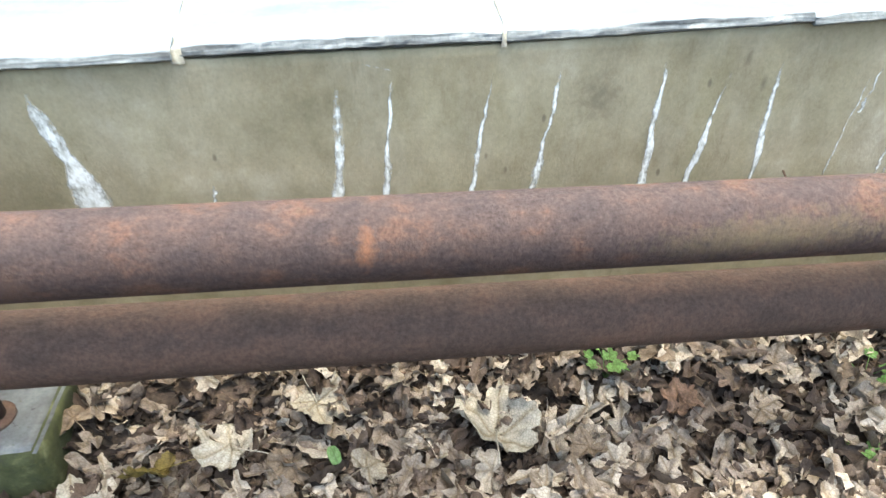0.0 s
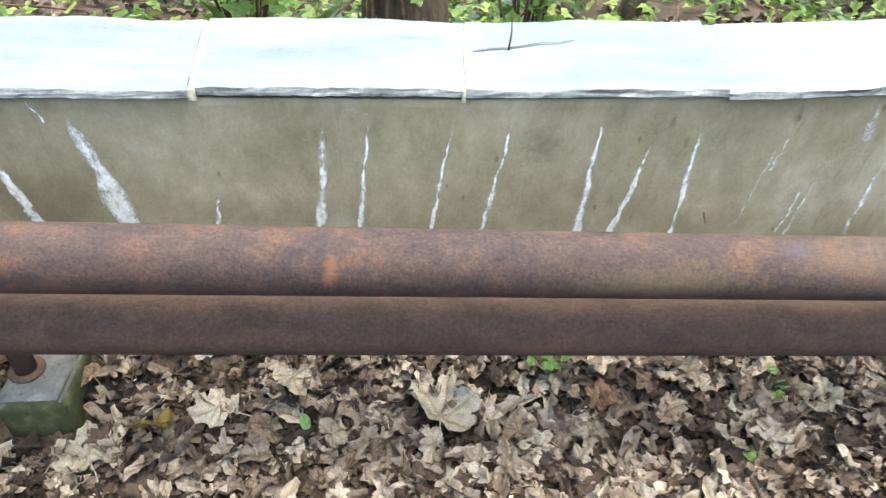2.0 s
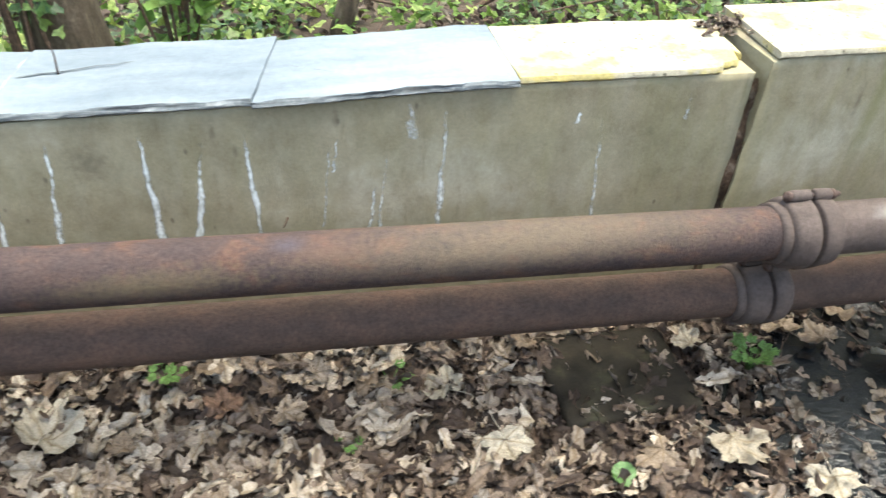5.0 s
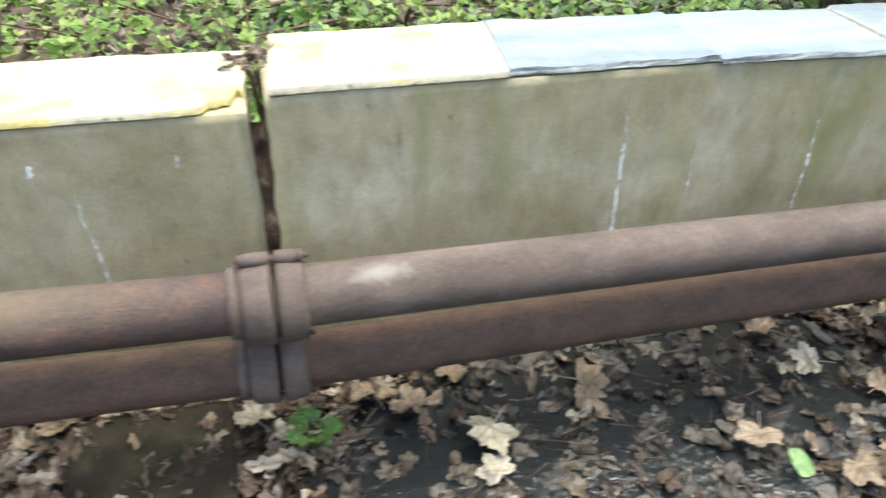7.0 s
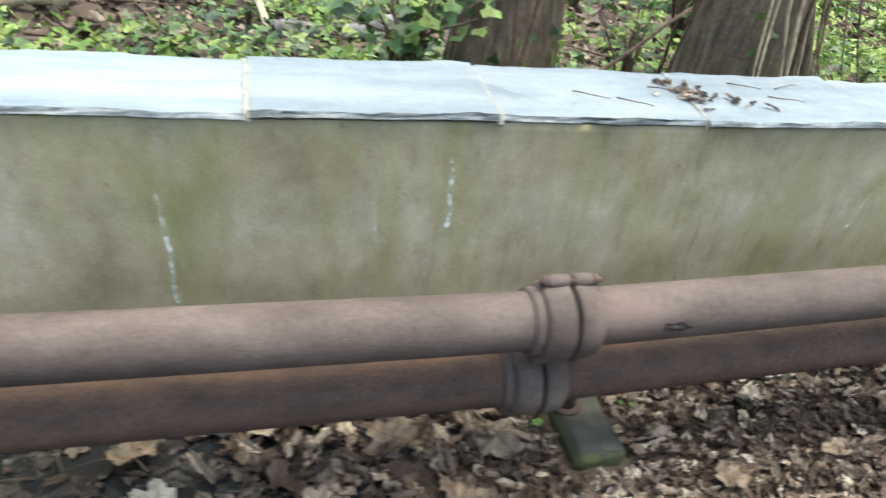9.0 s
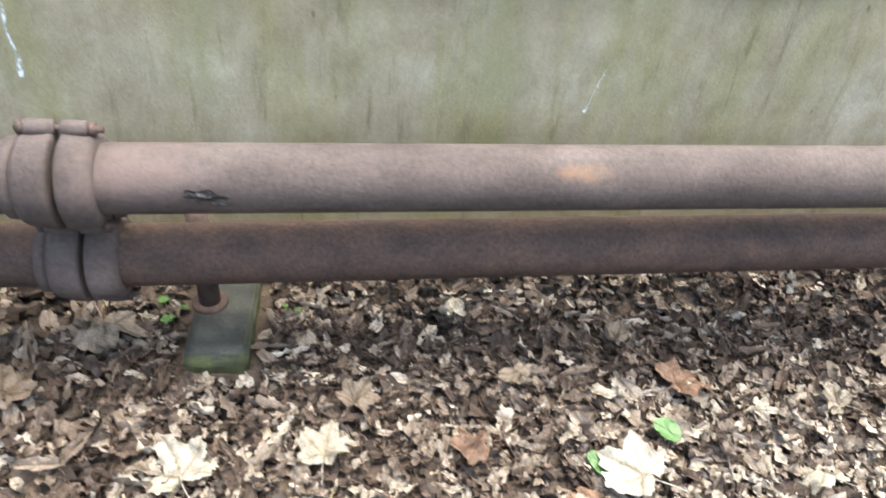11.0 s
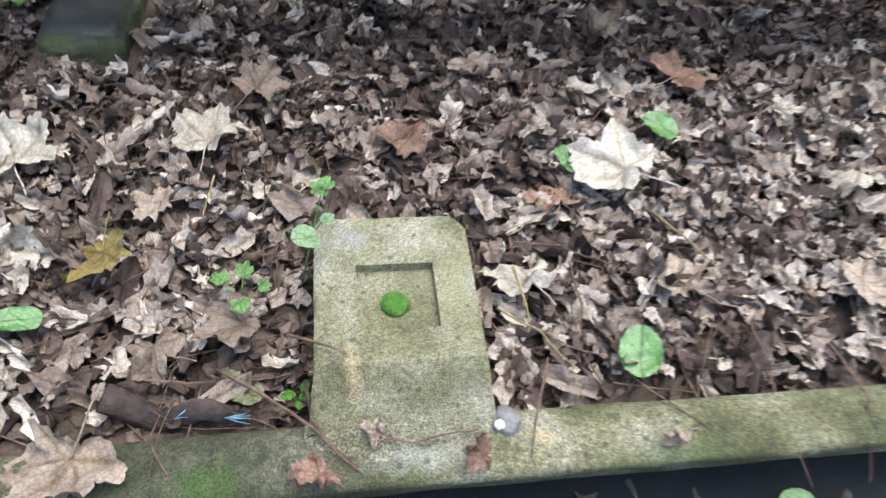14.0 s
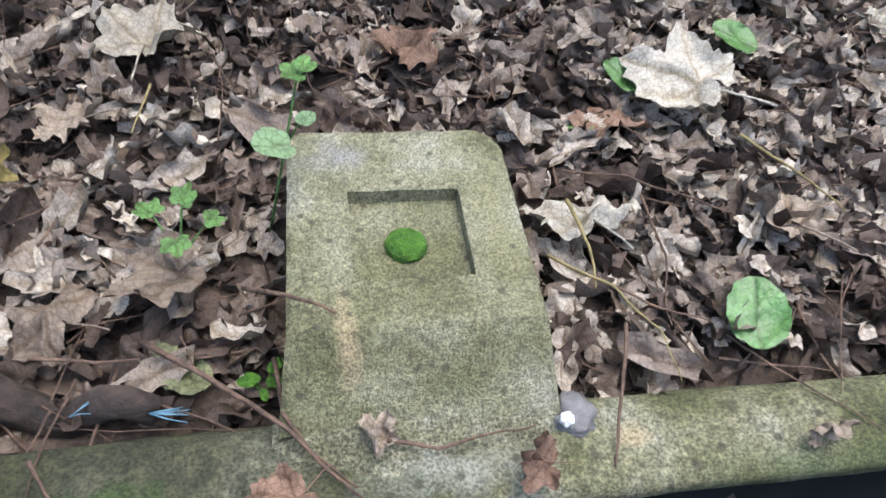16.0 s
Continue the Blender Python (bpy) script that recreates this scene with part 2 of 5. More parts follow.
M_WALL = wall_mat()
M_LIME = streak_mat()
M_SOIL = ground_mat()
M_SLATE = surf("slate", [(0.3, (0.12, 0.15, 0.182)), (0.5, (0.185, 0.22, 0.252)), (0.7, (0.255, 0.29, 0.318))], 2.2, (0.5, 2.4, 1), 40, 0.16, (0.4, 0.65), 0.15, 55, by_object=0.1)
M_SLATE_EDGE = surf("slate_edge", [(0.38, (0.03, 0.035, 0.04)), (0.5, (0.12, 0.14, 0.155)), (0.62, (0.26, 0.285, 0.30))], 12, (0.35, 1, 7), 60, 0.4, (0.5, 0.8), 0.5, 60)
M_CAP = surf("lichened_cap", [(0.35, (0.40, 0.37, 0.29)), (0.5, (0.47, 0.435, 0.33)), (0.6, (0.5, 0.42, 0.16)), (0.68, (0.5, 0.43, 0.2)), (0.76, (0.53, 0.51, 0.45))], 4, (1, 1, 1), 60, 0.3, (0.8, 0.95), 0.5, pits=22)
M_MORTAR = surf("pale_mortar", [(0.35, (0.27, 0.26, 0.22)), (0.65, (0.46, 0.44, 0.37))], 14, fine=90, bump=0.5)
M_FILLET = surf("grey_mortar", [(0.35, (0.14, 0.132, 0.075)), (0.55, (0.225, 0.215, 0.145)), (0.72, (0.40, 0.39, 0.33))], 24, fine=140, fine_amt=0.6, bump=1.0, bump_scale=260, depth=0.007, grain=280)
M_FILL = surf("joint_dirt", [(0.35, (0.03, 0.02, 0.014)), (0.55, (0.10, 0.06, 0.035)), (0.75, (0.36, 0.29, 0.22))], 22, (1, 1, 0.6), 70, 0.4, bump=0.9)
RUST = [(0.28, (0.042, 0.033, 0.035)), (0.42, (0.062, 0.045, 0.044)), (0.54, (0.078, 0.053, 0.048)), (0.64, (0.112, 0.064, 0.049)), (0.74, (0.09, 0.073, 0.054))]
GREY_RUST = [(0.3, (0.066, 0.051, 0.046)), (0.5, (0.096, 0.075, 0.068)), (0.7, (0.134, 0.106, 0.096))]
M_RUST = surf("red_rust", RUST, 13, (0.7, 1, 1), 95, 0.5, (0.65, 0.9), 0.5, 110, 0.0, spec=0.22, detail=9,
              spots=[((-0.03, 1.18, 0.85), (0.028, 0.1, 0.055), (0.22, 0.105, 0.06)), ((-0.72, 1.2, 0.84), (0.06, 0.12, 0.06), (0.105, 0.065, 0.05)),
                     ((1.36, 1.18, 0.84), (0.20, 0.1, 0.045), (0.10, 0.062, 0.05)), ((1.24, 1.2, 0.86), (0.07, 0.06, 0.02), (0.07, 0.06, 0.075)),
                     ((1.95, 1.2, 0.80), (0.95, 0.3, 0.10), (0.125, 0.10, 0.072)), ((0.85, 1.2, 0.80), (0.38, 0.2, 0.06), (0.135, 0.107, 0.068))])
M_GREY_RUST = surf("grey_rust", GREY_RUST, 7, (0.55, 1, 1), 75, 0.35, (0.65, 0.9), 0.35, 110, 0.0, spec=0.22, detail=8,
                   spots=[((7.66, 1.15, 0.70), (0.10, 0.08, 0.03), (0.24, 0.145, 0.09)), ((6.5, 1.15, 0.68), (0.22, 0.2, 0.1), (0.15, 0.108, 0.097)),
                          ((3.26, 1.17, 0.78), (0.12, 0.07, 0.03), (0.21, 0.195, 0.185))])
M_LOW_RUST = surf("brown_rust", [(0.3, (0.054, 0.038, 0.032)), (0.5, (0.08, 0.053, 0.043)), (0.68, (0.104, 0.064, 0.049))], 12, (0.6, 1, 1), 85, 0.45, (0.65, 0.9), 0.35, 110, 0.0, spec=0.22, detail=8)
M_IRON = surf("dark_iron", [(0.3, (0.045, 0.03, 0.027)), (0.7, (0.13, 0.085, 0.07))], 20, fine=90, rough=(0.6, 0.8), metal=0.2)
M_BLOCK = surf("damp_concrete", [(0.3, (0.026, 0.027, 0.024)), (0.55, (0.055, 0.056, 0.05)), (0.75, (0.11, 0.108, 0.088))], 9, fine=80, rough=(0.6, 0.85), bump=0.3, pits=30, spec=0.25)
# west block: wet gloss, plus bluish sky sheen put into a lighter base colour
M_BLOCK_SHEEN = surf("wet_concrete_painted_sheen", [(0.3, (0.07, 0.075, 0.08)), (0.55, (0.13, 0.14, 0.15)), (0.75, (0.22, 0.225, 0.215))], 9, fine=80, rough=(0.25, 0.6), bump=0.3, pits=30)
M_BLOCK_MOSS = surf("mossy_concrete_side", [(0.3, (0.028, 0.032, 0.016)), (0.55, (0.07, 0.078, 0.03)), (0.75, (0.21, 0.215, 0.11))], 12, fine=80, bump=0.7)
M_KERB = surf("lichened_concrete", [(0.32, (0.05, 0.058, 0.018)), (0.44, (0.125, 0.125, 0.055)), (0.55, (0.21, 0.20, 0.115)), (0.7, (0.36, 0.345, 0.26))], 8, detail=9, fine=100, fine_amt=0.7, bump=1.0, bump_scale=260, depth=0.007, pits=30, grain=260,
              # first spot: dark moss, with shade on the kerb's left end painted in
              spots=[((7.02, 0.06, -0.03), (0.5, 0.5, 0.5), (0.026, 0.03, 0.014)), ((7.02, 0.04, -0.03), (0.08, 0.05, 0.05), (0.05, 0.09, 0.015)), ((7.75, 0.02, -0.03), (0.16, 0.05, 0.05), (0.085, 0.105, 0.04)), ((8.25, 0.07, -0.03), (0.06, 0.05, 0.05), (0.42, 0.42, 0.38)), ((7.35, 0.06, -0.03), (0.13, 0.04, 0.04), (0.27, 0.27, 0.225)), ((7.55, 0.08, -0.03), (0.03, 0.02, 0.03), (0.42, 0.33, 0.2))])
M_PRECAST = surf("precast_concrete", [(0.34, (0.095, 0.095, 0.04)), (0.44, (0.165, 0.158, 0.085)), (0.54, (0.24, 0.23, 0.15)), (0.66, (0.35, 0.335, 0.27))], 7, fine=120, fine_amt=0.6, bump=0.9, bump_scale=330, depth=0.005, detail=9, pits=36, grain=330,
                 # first spot: darker, greener floor of the square recess
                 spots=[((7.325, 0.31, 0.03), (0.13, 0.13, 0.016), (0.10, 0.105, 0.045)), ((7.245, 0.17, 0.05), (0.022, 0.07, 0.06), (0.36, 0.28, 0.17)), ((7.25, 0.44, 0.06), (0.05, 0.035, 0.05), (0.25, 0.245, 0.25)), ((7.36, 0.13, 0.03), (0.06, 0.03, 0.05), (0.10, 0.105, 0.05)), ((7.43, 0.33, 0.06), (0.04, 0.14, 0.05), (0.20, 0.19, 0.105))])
M_DAMP = surf("wet_dark_stone", [(0.35, (0.014, 0.012, 0.01)), (0.55, (0.028, 0.024, 0.018)), (0.7, (0.05, 0.05, 0.03))], 7, fine=90, rough=(0.75, 0.95), bump=0.8, bump_scale=30, spec=0.15)
M_MOSS = surf("moss", [(0.35, (0.05, 0.13, 0.01)), (0.6, (0.10, 0.24, 0.02)), (0.75, (0.17, 0.33, 0.04))], 60, fine=220, bump=1.0, bump_scale=260)
M_BARK = surf("bark", [(0.3, (0.05, 0.038, 0.026)), (0.5, (0.12, 0.09, 0.062)), (0.7, (0.21, 0.165, 0.115))], 7, (3, 3, 0.5), 50, 0.4, bump=0.9, bump_scale=26)
# for the added ring that screens off the low sky
M_SKY_SCREEN = surf("low_sky_screen", [(0.35, (0.02, 0.03, 0.012)), (0.55, (0.05, 0.075, 0.025)), (0.7, (0.10, 0.13, 0.045))], 0.35, fine=1.6, fine_amt=0.5, bump=0)
M_TWIG = surf("twig", [(0.35, (0.055, 0.032, 0.023)), (0.65, (0.155, 0.098, 0.066))], 30, fine=120, fine_amt=0.5, bump=0.5)
M_STALK = surf("yellow_stalk", [(0.35, (0.15, 0.115, 0.045)), (0.65, (0.26, 0.205, 0.09))], 30, fine=80, bump=0.2)
M_ROPE = surf("blue_plastic_fibre", [(0.35, (0.04, 0.10, 0.15)), (0.65, (0.13, 0.24, 0.32))], 40, fine=90, bump=0.0, rough=(0.4, 0.6))
M_ROTTEN = surf("rotten_wood", [(0.35, (0.02, 0.014, 0.011)), (0.55, (0.05, 0.034, 0.026)), (0.72, (0.11, 0.078, 0.06))], 16, (0.4, 2, 2), 70, 0.5, bump=0.9, bump_scale=45)
M_CHALK = surf("white_chalk", [(0.35, (0.6, 0.6, 0.58)), (0.65, (0.78, 0.78, 0.77))], 60, fine=150, bump=0.4)
M_PALE_WOOD = surf("pale_wood", [(0.35, (0.30, 0.24, 0.15)), (0.65, (0.50, 0.43, 0.30))], 12, (0.5, 2, 2), 60, bump=0.3)
M_LOG = surf("grey_log", [(0.35, (0.09, 0.085, 0.085)), (0.65, (0.26, 0.25, 0.25))], 9, fine=50, bump=0.7)
M_LITTER = leaf_mat("dry_litter", [(0.0, (0.035, 0.026, 0.022)), (0.28, (0.088, 0.062, 0.05)), (0.54, (0.15, 0.115, 0.094)), (0.8, (0.255, 0.208, 0.174)), (0.93, (0.38, 0.33, 0.28)), (1.0, (0.50, 0.445, 0.385))], 0.72, 0.08, 40, blotch=0.55)
# under layer: shade between leaves put into darker litter colours
M_UNDER_LITTER = leaf_mat("shade_dark_litter", [(0.0, (0.022, 0.016, 0.013)), (0.4, (0.055, 0.04, 0.032)), (0.8, (0.11, 0.082, 0.065)), (1.0, (0.17, 0.135, 0.11))], 0.8, 0.08, 55, blotch=0.6)
M_WET = leaf_mat("wet_litter", [(0.0, (0.012, 0.010, 0.011)), (0.5, (0.028, 0.024, 0.024)), (0.85, (0.06, 0.05, 0.043)), (1.0, (0.12, 0.098, 0.078))], 0.25, 0.0, 45, False, 0.5)
M_PALE = leaf_mat("pale_leaf", [(0.0, (0.26, 0.225, 0.18)), (0.5, (0.33, 0.298, 0.245)), (1.0, (0.42, 0.39, 0.33))], 0.7, 0.1, 30, True, blotch=0.7)
M_PALE_LITTER = leaf_mat("pale_litter", [(0.0, (0.22, 0.18, 0.15)), (0.5, (0.33, 0.285, 0.24)), (1.0, (0.50, 0.45, 0.39))], 0.72, 0.1, 40, blotch=0.6)
M_BLEACHED = leaf_mat("bleached_leaf", [(0.0, (0.39, 0.36, 0.305)), (1.0, (0.48, 0.45, 0.39))], 0.7, 0.1, 30, True, blotch=0.5)
M_TAN = leaf_mat("tan_leaf", [(0.0, (0.18, 0.14, 0.108)), (0.5, (0.25, 0.20, 0.155)), (1.0, (0.32, 0.265, 0.215))], 0.75, 0.1, 30, True, blotch=0.8)
M_BROWN = leaf_mat("brown_leaf", [(0.0, (0.12, 0.075, 0.055)), (1.0, (0.22, 0.14, 0.10))], 0.7, 0.1, 30, True)
M_YELLOW = leaf_mat("yellow_leaf", [(0.0, (0.20, 0.155, 0.05)), (1.0, (0.25, 0.20, 0.07))], 0.6, 0.15, 18, True)
M_GREEN = leaf_mat("fresh_leaf", [(0.0, (0.085, 0.19, 0.05)), (1.0, (0.13, 0.26, 0.075))], 0.3, 0.2, 25, True, 0.6, 0.6)
M_DOWNY = leaf_mat("downy_leaf", [(0.0, (0.17, 0.27, 0.13)), (1.0, (0.25, 0.36, 0.20))], 0.7, 0.2, 60, blotch=0.6)
M_OLIVE = leaf_mat("olive_leaf", [(0.0, (0.13, 0.14, 0.07)), (1.0, (0.16, 0.17, 0.09))], 0.6, 0.1, 40)
M_HERB = leaf_mat("herb_leaf", [(0.0, (0.09, 0.19, 0.05)), (1.0, (0.17, 0.31, 0.10))], 0.55, 0.3, 40)
M_IVY = leaf_mat("ivy_leaf", [(0.0, (0.03, 0.07, 0.028)), (0.35, (0.065, 0.15, 0.045)), (0.7, (0.13, 0.25, 0.06)), (1.0, (0.30, 0.42, 0.12))], 0.35, 0.25, 30, False, 0.5)
M_BRIGHT = leaf_mat("sunlit_herb", [(0.0, (0.10, 0.21, 0.04)), (0.5, (0.21, 0.37, 0.08)), (1.0, (0.40, 0.52, 0.16))], 0.45, 0.3, 30, blotch=0.7)
M_CROWN = leaf_mat("crown_leaf", [(0.0, (0.05, 0.10, 0.025)), (1.0, (0.12, 0.2, 0.05))], 0.5, 0.3, 20)


def water_mat(name, ripple, scale):
    m, nt, bsdf = principled(name)
    bsdf.inputs["Base Color"].default_value = (0.012, 0.014, 0.016, 1)
    bsdf.inputs["Roughness"].default_value = 0.12
    bsdf.inputs["Specular IOR Level"].default_value = 0.5
    b = node(nt, "ShaderNodeBump", Height=noise_tex(nt, position(nt), scale, 3), Strength=ripple, Distance=0.01)
    nt.links.new(b.outputs[0], bsdf.inputs["Normal"])
    return m


M_WATER = water_mat("dark_water", 0.6, 9)
M_PUDDLE = water_mat("puddle_water", 0.9, 24)


# ---- mesh helpers ----
def mesh_of(name, verts, faces, material, smooth=True, attrs=None):
    me = bpy.data.meshes.new(name)
    me.from_pydata([tuple(v) for v in verts], [], [tuple(f) for f in faces])
    if smooth:
        me.shade_smooth()
    for key, values in (attrs or {}).items():
        a = me.attributes.new(key, "FLOAT", "POINT")
        a.data.foreach_set("value", np.asarray(values, dtype=np.float32))
    for mt in material if isinstance(material, (list, tuple)) else (material,):
        me.materials.append(mt)
    me.update()
    return me


def part(name, bm, material, parent=None, label=""):
    """Links a bmesh or a mesh as one mesh object, under a thing if one is given."""
    if isinstance(bm, bmesh.types.BMesh):
        me = bpy.data.meshes.new(name)
        bmesh.ops.recalc_face_normals(bm, faces=bm.faces)
        bm.to_mesh(me)
        bm.free()
        me.materials.append(material)
        me.shade_smooth()
    else:
        me = bm
    ob = new(name, me)
    ob.parent = parent
    return tagged(ob, label)


def thing(name, at, label, category, group=""):
    ob = new(name)
    ob.location = at
    ob.empty_display_size = 0.05
    return tagged(ob, label, category, group)


def under(parent, ob):
    """Parents ob, whose mesh is in world coordinates, without moving it."""
    ob.parent = parent
    ob.matrix_parent_inverse = Matrix.Translation(parent.location).inverted()
    return ob


def smoothstep(a, b, v):
    t = min(max((v - a) / (b - a), 0.0), 1.0)
    return t * t * (3 - 2 * t)


def tube(points, radii, sides=10, wobble=0.0, seed=0.0, cap=True):
    """Vertices and faces of a tube along points."""
    pts = [Vector(p) for p in points]
    verts, faces = [], []
    for i, p in enumerate(pts):
        d = (pts[min(i + 1, len(pts) - 1)] - pts[max(i - 1, 0)]).normalized()
        side = d.cross(Vector((0, 0, 1)) if abs(d.z) < 0.9 else Vector((1, 0, 0))).normalized()
        up = side.cross(d)
        for k in range(sides):
            a = 2 * math.pi * k / sides
            r = radii[i] if hasattr(radii, "__len__") else radii
            if wobble:
                r *= 1 + wobble * noise.noise(Vector((math.cos(a) * 1.7 + seed, math.sin(a) * 1.7, i * 0.45 + seed)))
            verts.append(p + side * (r * math.cos(a)) + up * (r * math.sin(a)))
    for i in range(len(pts) - 1):
        for k in range(sides):
            a, b = i * sides + k, i * sides + (k + 1) % sides
            faces.append((a, b, b + sides, a + sides))
    if cap:
        faces.append(tuple(range(sides - 1, -1, -1)))
        faces.append(tuple(range((len(pts) - 1) * sides, len(pts) * sides)))
    return verts, faces


class Bag:
    """Collects many small pieces into one mesh."""

    def __init__(self):
        self.v, self.f, self.a, self.n = [], [], [], 0

    def add(self, verts, faces, vein=None):
        self.v.append(np.asarray(verts, dtype=np.float32))
        self.f.extend([tuple(i + self.n for i in f) for f in faces])
        self.a.append(np.zeros(len(verts), dtype=np.float32) if vein is None else np.asarray(vein, dtype=np.float32))
        self.n += len(verts)

    def mesh(self, name, material):
        return mesh_of(name, np.concatenate(self.v).tolist(), self.f, material, True, {"vein": np.concatenate(self.a)})


# ---- structure: ground, water, wall ----
def fbm(x, y, s, seed=0.0):
    return noise.fractal(Vector((x * s + seed, y * s - seed, seed * 1.7)), 0.9, 2.0, 4)


WALL_Y, BACK_Y = 1.693, 2.165
TOP_X = (-3.0, -0.45, 0.35, 1.15, 2.04, 2.94, 3.04, 3.8, 4.6, 5.4, 6.22, 7.0, 7.76, 9.6)
TOP_Z = (1.075, 1.067, 1.055, 1.062, 1.080, 1.070, 1.118, 1.115, 1.112, 1.090, 1.077, 1.060, 1.050, 1.045)


def wall_top(x):
    return float(np.interp(x, TOP_X, TOP_Z))


def ground_z(x, y):
    if y > 1.9:
        z = 0.42 - 0.10 * smoothstep(3.5, 6.0, y) + 0.9 * smoothstep(9.0, 22.0, y) + 0.10 * fbm(x, y, 0.8, 3.0)
        return z
    z = -0.085 + 0.022 * fbm(x, y, 2.6) + 0.012 * fbm(x, y, 9.0, 2.0)
    z += 0.085 * smoothstep(1.35, 1.62, y) * (1 - smoothstep(1.4, 2.6, x)) + 0.13 * smoothstep(1.36, 1.66, y) * smoothstep(6.8, 7.4, x) + 0.03 * (1 - smoothstep(-0.8, 0.2, x))
    if y < 0.2:
        pool = smoothstep(5.2, 6.0, x) * (1 - smoothstep(9.8, 10.6, x)) * smoothstep(-1.5, -1.1, y) * (1 - smoothstep(0.06, 0.11, y))
        z -= 0.32 * pool
    return z


def axis(fine_lo, fine_hi, step, far):
    out, v, s = [fine_lo], fine_lo, step
    lo = []
    while v > -far:
        s *= 1.5
        v -= s
        lo.append(v)
    hi, v, s = [], fine_hi, step
    while v < far:
        s *= 1.5
        v += s
        hi.append(v)
    n = int(round((fine_hi - fine_lo) / step))
    return lo[::-1] + [fine_lo + (fine_hi - fine_lo) * i / n for i in range(n + 1)] + hi


gx, gy = axis(-3.0, 11.0, 0.06, 400), axis(-1.6, 6.5, 0.05, 400)
verts = [(x, y, ground_z(x, y)) for y in gy for x in gx]
nx = len(gx)
faces = [(j * nx + i, j * nx + i + 1, (j + 1) * nx + i + 1, (j + 1) * nx + i) for j in range(len(gy) - 1) for i in range(nx - 1)]
ground = tagged(new("ground", mesh_of("ground", verts, faces, M_SOIL)), "dark woodland soil with a wet muddy patch", "ground", kind="structure")

wv, wf = [], []
for j in range(13):
    for i in range(60):
        wv.append((5.2 + 5.4 * i / 59, -1.5 + 1.60 * j / 12, -0.22))
for j in range(12):
    for i in range(59):
        wf.append((j * 60 + i, j * 60 + i + 1, (j + 1) * 60 + i + 1, (j + 1) * 60 + i))
tagged(new("water", mesh_of("water", wv, wf, M_WATER)), "still dark water beside the mossy kerb", "water", kind="structure")


pv, pf = [], []
for j in range(31):
    for i in range(61):
        a, r = 2 * math.pi * i / 60, j / 30
        k_ = 1 + 0.18 * fbm(math.cos(a), math.sin(a), 1.2, 4.0)
        pv.append((4.3 + 1.6 * r * k_ * math.cos(a), 0.92 + 0.78 * r * k_ * math.sin(a), -0.072))
for j in range(30):
    for i in range(60):
        pf.append((j * 61 + i, (j + 1) * 61 + i, (j + 1) * 61 + i + 1, j * 61 + i + 1))
tagged(new("puddle", mesh_of("puddle", pv, pf, M_PUDDLE)), "shallow dark puddle in the mud under the pipes", "water", kind="structure")


# unseen ring, added to block low sky so light falls from above
bv, bf = [], []
for j in range(7):
    for i in range(181):
        a = 2 * math.pi * i / 180
        top_ = 14 + 3 * math.sin(a) + 4 * fbm(math.cos(a) * 3, math.sin(a) * 3, 2.0, 5.0)
        bv.append((3.5 + 60 * math.cos(a), 60 * math.sin(a), -2 + (top_ + 2) * j / 6))
for j in range(6):
    for i in range(180):
        bf.append((j * 181 + i, j * 181 + i + 1, (j + 1) * 181 + i + 1, (j + 1) * 181 + i))
tagged(new("backdrop", mesh_of("backdrop", bv, bf, M_SKY_SCREEN)), "added unseen dark green ring that blocks low sky light", "woodland", kind="structure")


def wall_section(name, x0, x1, jag0, jag1):
    """A rendered wall with an uneven face; a jagged end where it meets the open joint."""
    n = int((x1 - x0) / 0.035)
    verts, faces = [], []
    for k in range(46):
        for i in range(n + 1):
            u = i / n
            x = x0 + (x1 - x0) * u
            zt = wall_top(min(max(x, x0 + 0.02), x1 - 0.02))
            z = -0.35 + (zt + 0.35) * k / 45
            if i == 0 and jag0:
                x += jag0 * (0.012 * noise.noise(Vector((0, z * 9, 5))) + 0.03 * (z - 1.0) * 0.6)
            if i == n and jag1:
                x += 0.012 * noise.noise(Vector((3, z * 9, 5)))
            verts.append((x, WALL_Y + 0.004 * fbm(x, z, 2.5, 7.0) + 0.0015 * fbm(x, z, 14, 2.0), z))
    w = n + 1
    for k in range(45):
        for i in range(n):
            faces.append((k * w + i, k * w + i + 1, (k + 1) * w + i + 1, (k + 1) * w + i))
    base = len(verts)
    for k in (0, 45):
        for i in range(w):
            x, _, z = verts[k * w + i]
            verts.append((x, BACK_Y - 0.03, z))
    for i in range(n):
        faces.append((45 * w + i, 45 * w + i + 1, base + w + i + 1, base + w + i))
        faces.append((base + i + 1, base + i, base + w + i, base + w + i + 1))
        faces.append((i + 1, i, base + i, base + i + 1))
    faces.append(tuple(k * w for k in range(45, -1, -1)) + (base, base + w))
    faces.append(tuple(k * w + n for k in range(46)) + (base + w + n, base + n))
    me = mesh_of(name, verts, faces, M_WALL)
    me.shade_flat()
    for p in me.polygons[: 45 * n]:
        p.use_smooth = True
    return tagged(new(name, me), "weathered grey-brown rendered garden wall with lime streaks", "wall", kind="structure")


wall_a = wall_section("wall_west", -3.0, 2.938, 0, 1)
wall_b = wall_section("wall_east", 2.995, 9.6, 1, 0)

# dirt packed into the open joint
fv, ff = [], []
for k in range(60):
    z = -0.3 + 1.32 * k / 59
    for i in range(7):
        x = 2.915 + 0.10 * i / 6
        fv.append((x, WALL_Y + 0.016 + 0.03 * fbm(x * 3, z, 9, 4.0) + 0.03 * smoothstep(0.7, 1.0, z), z))
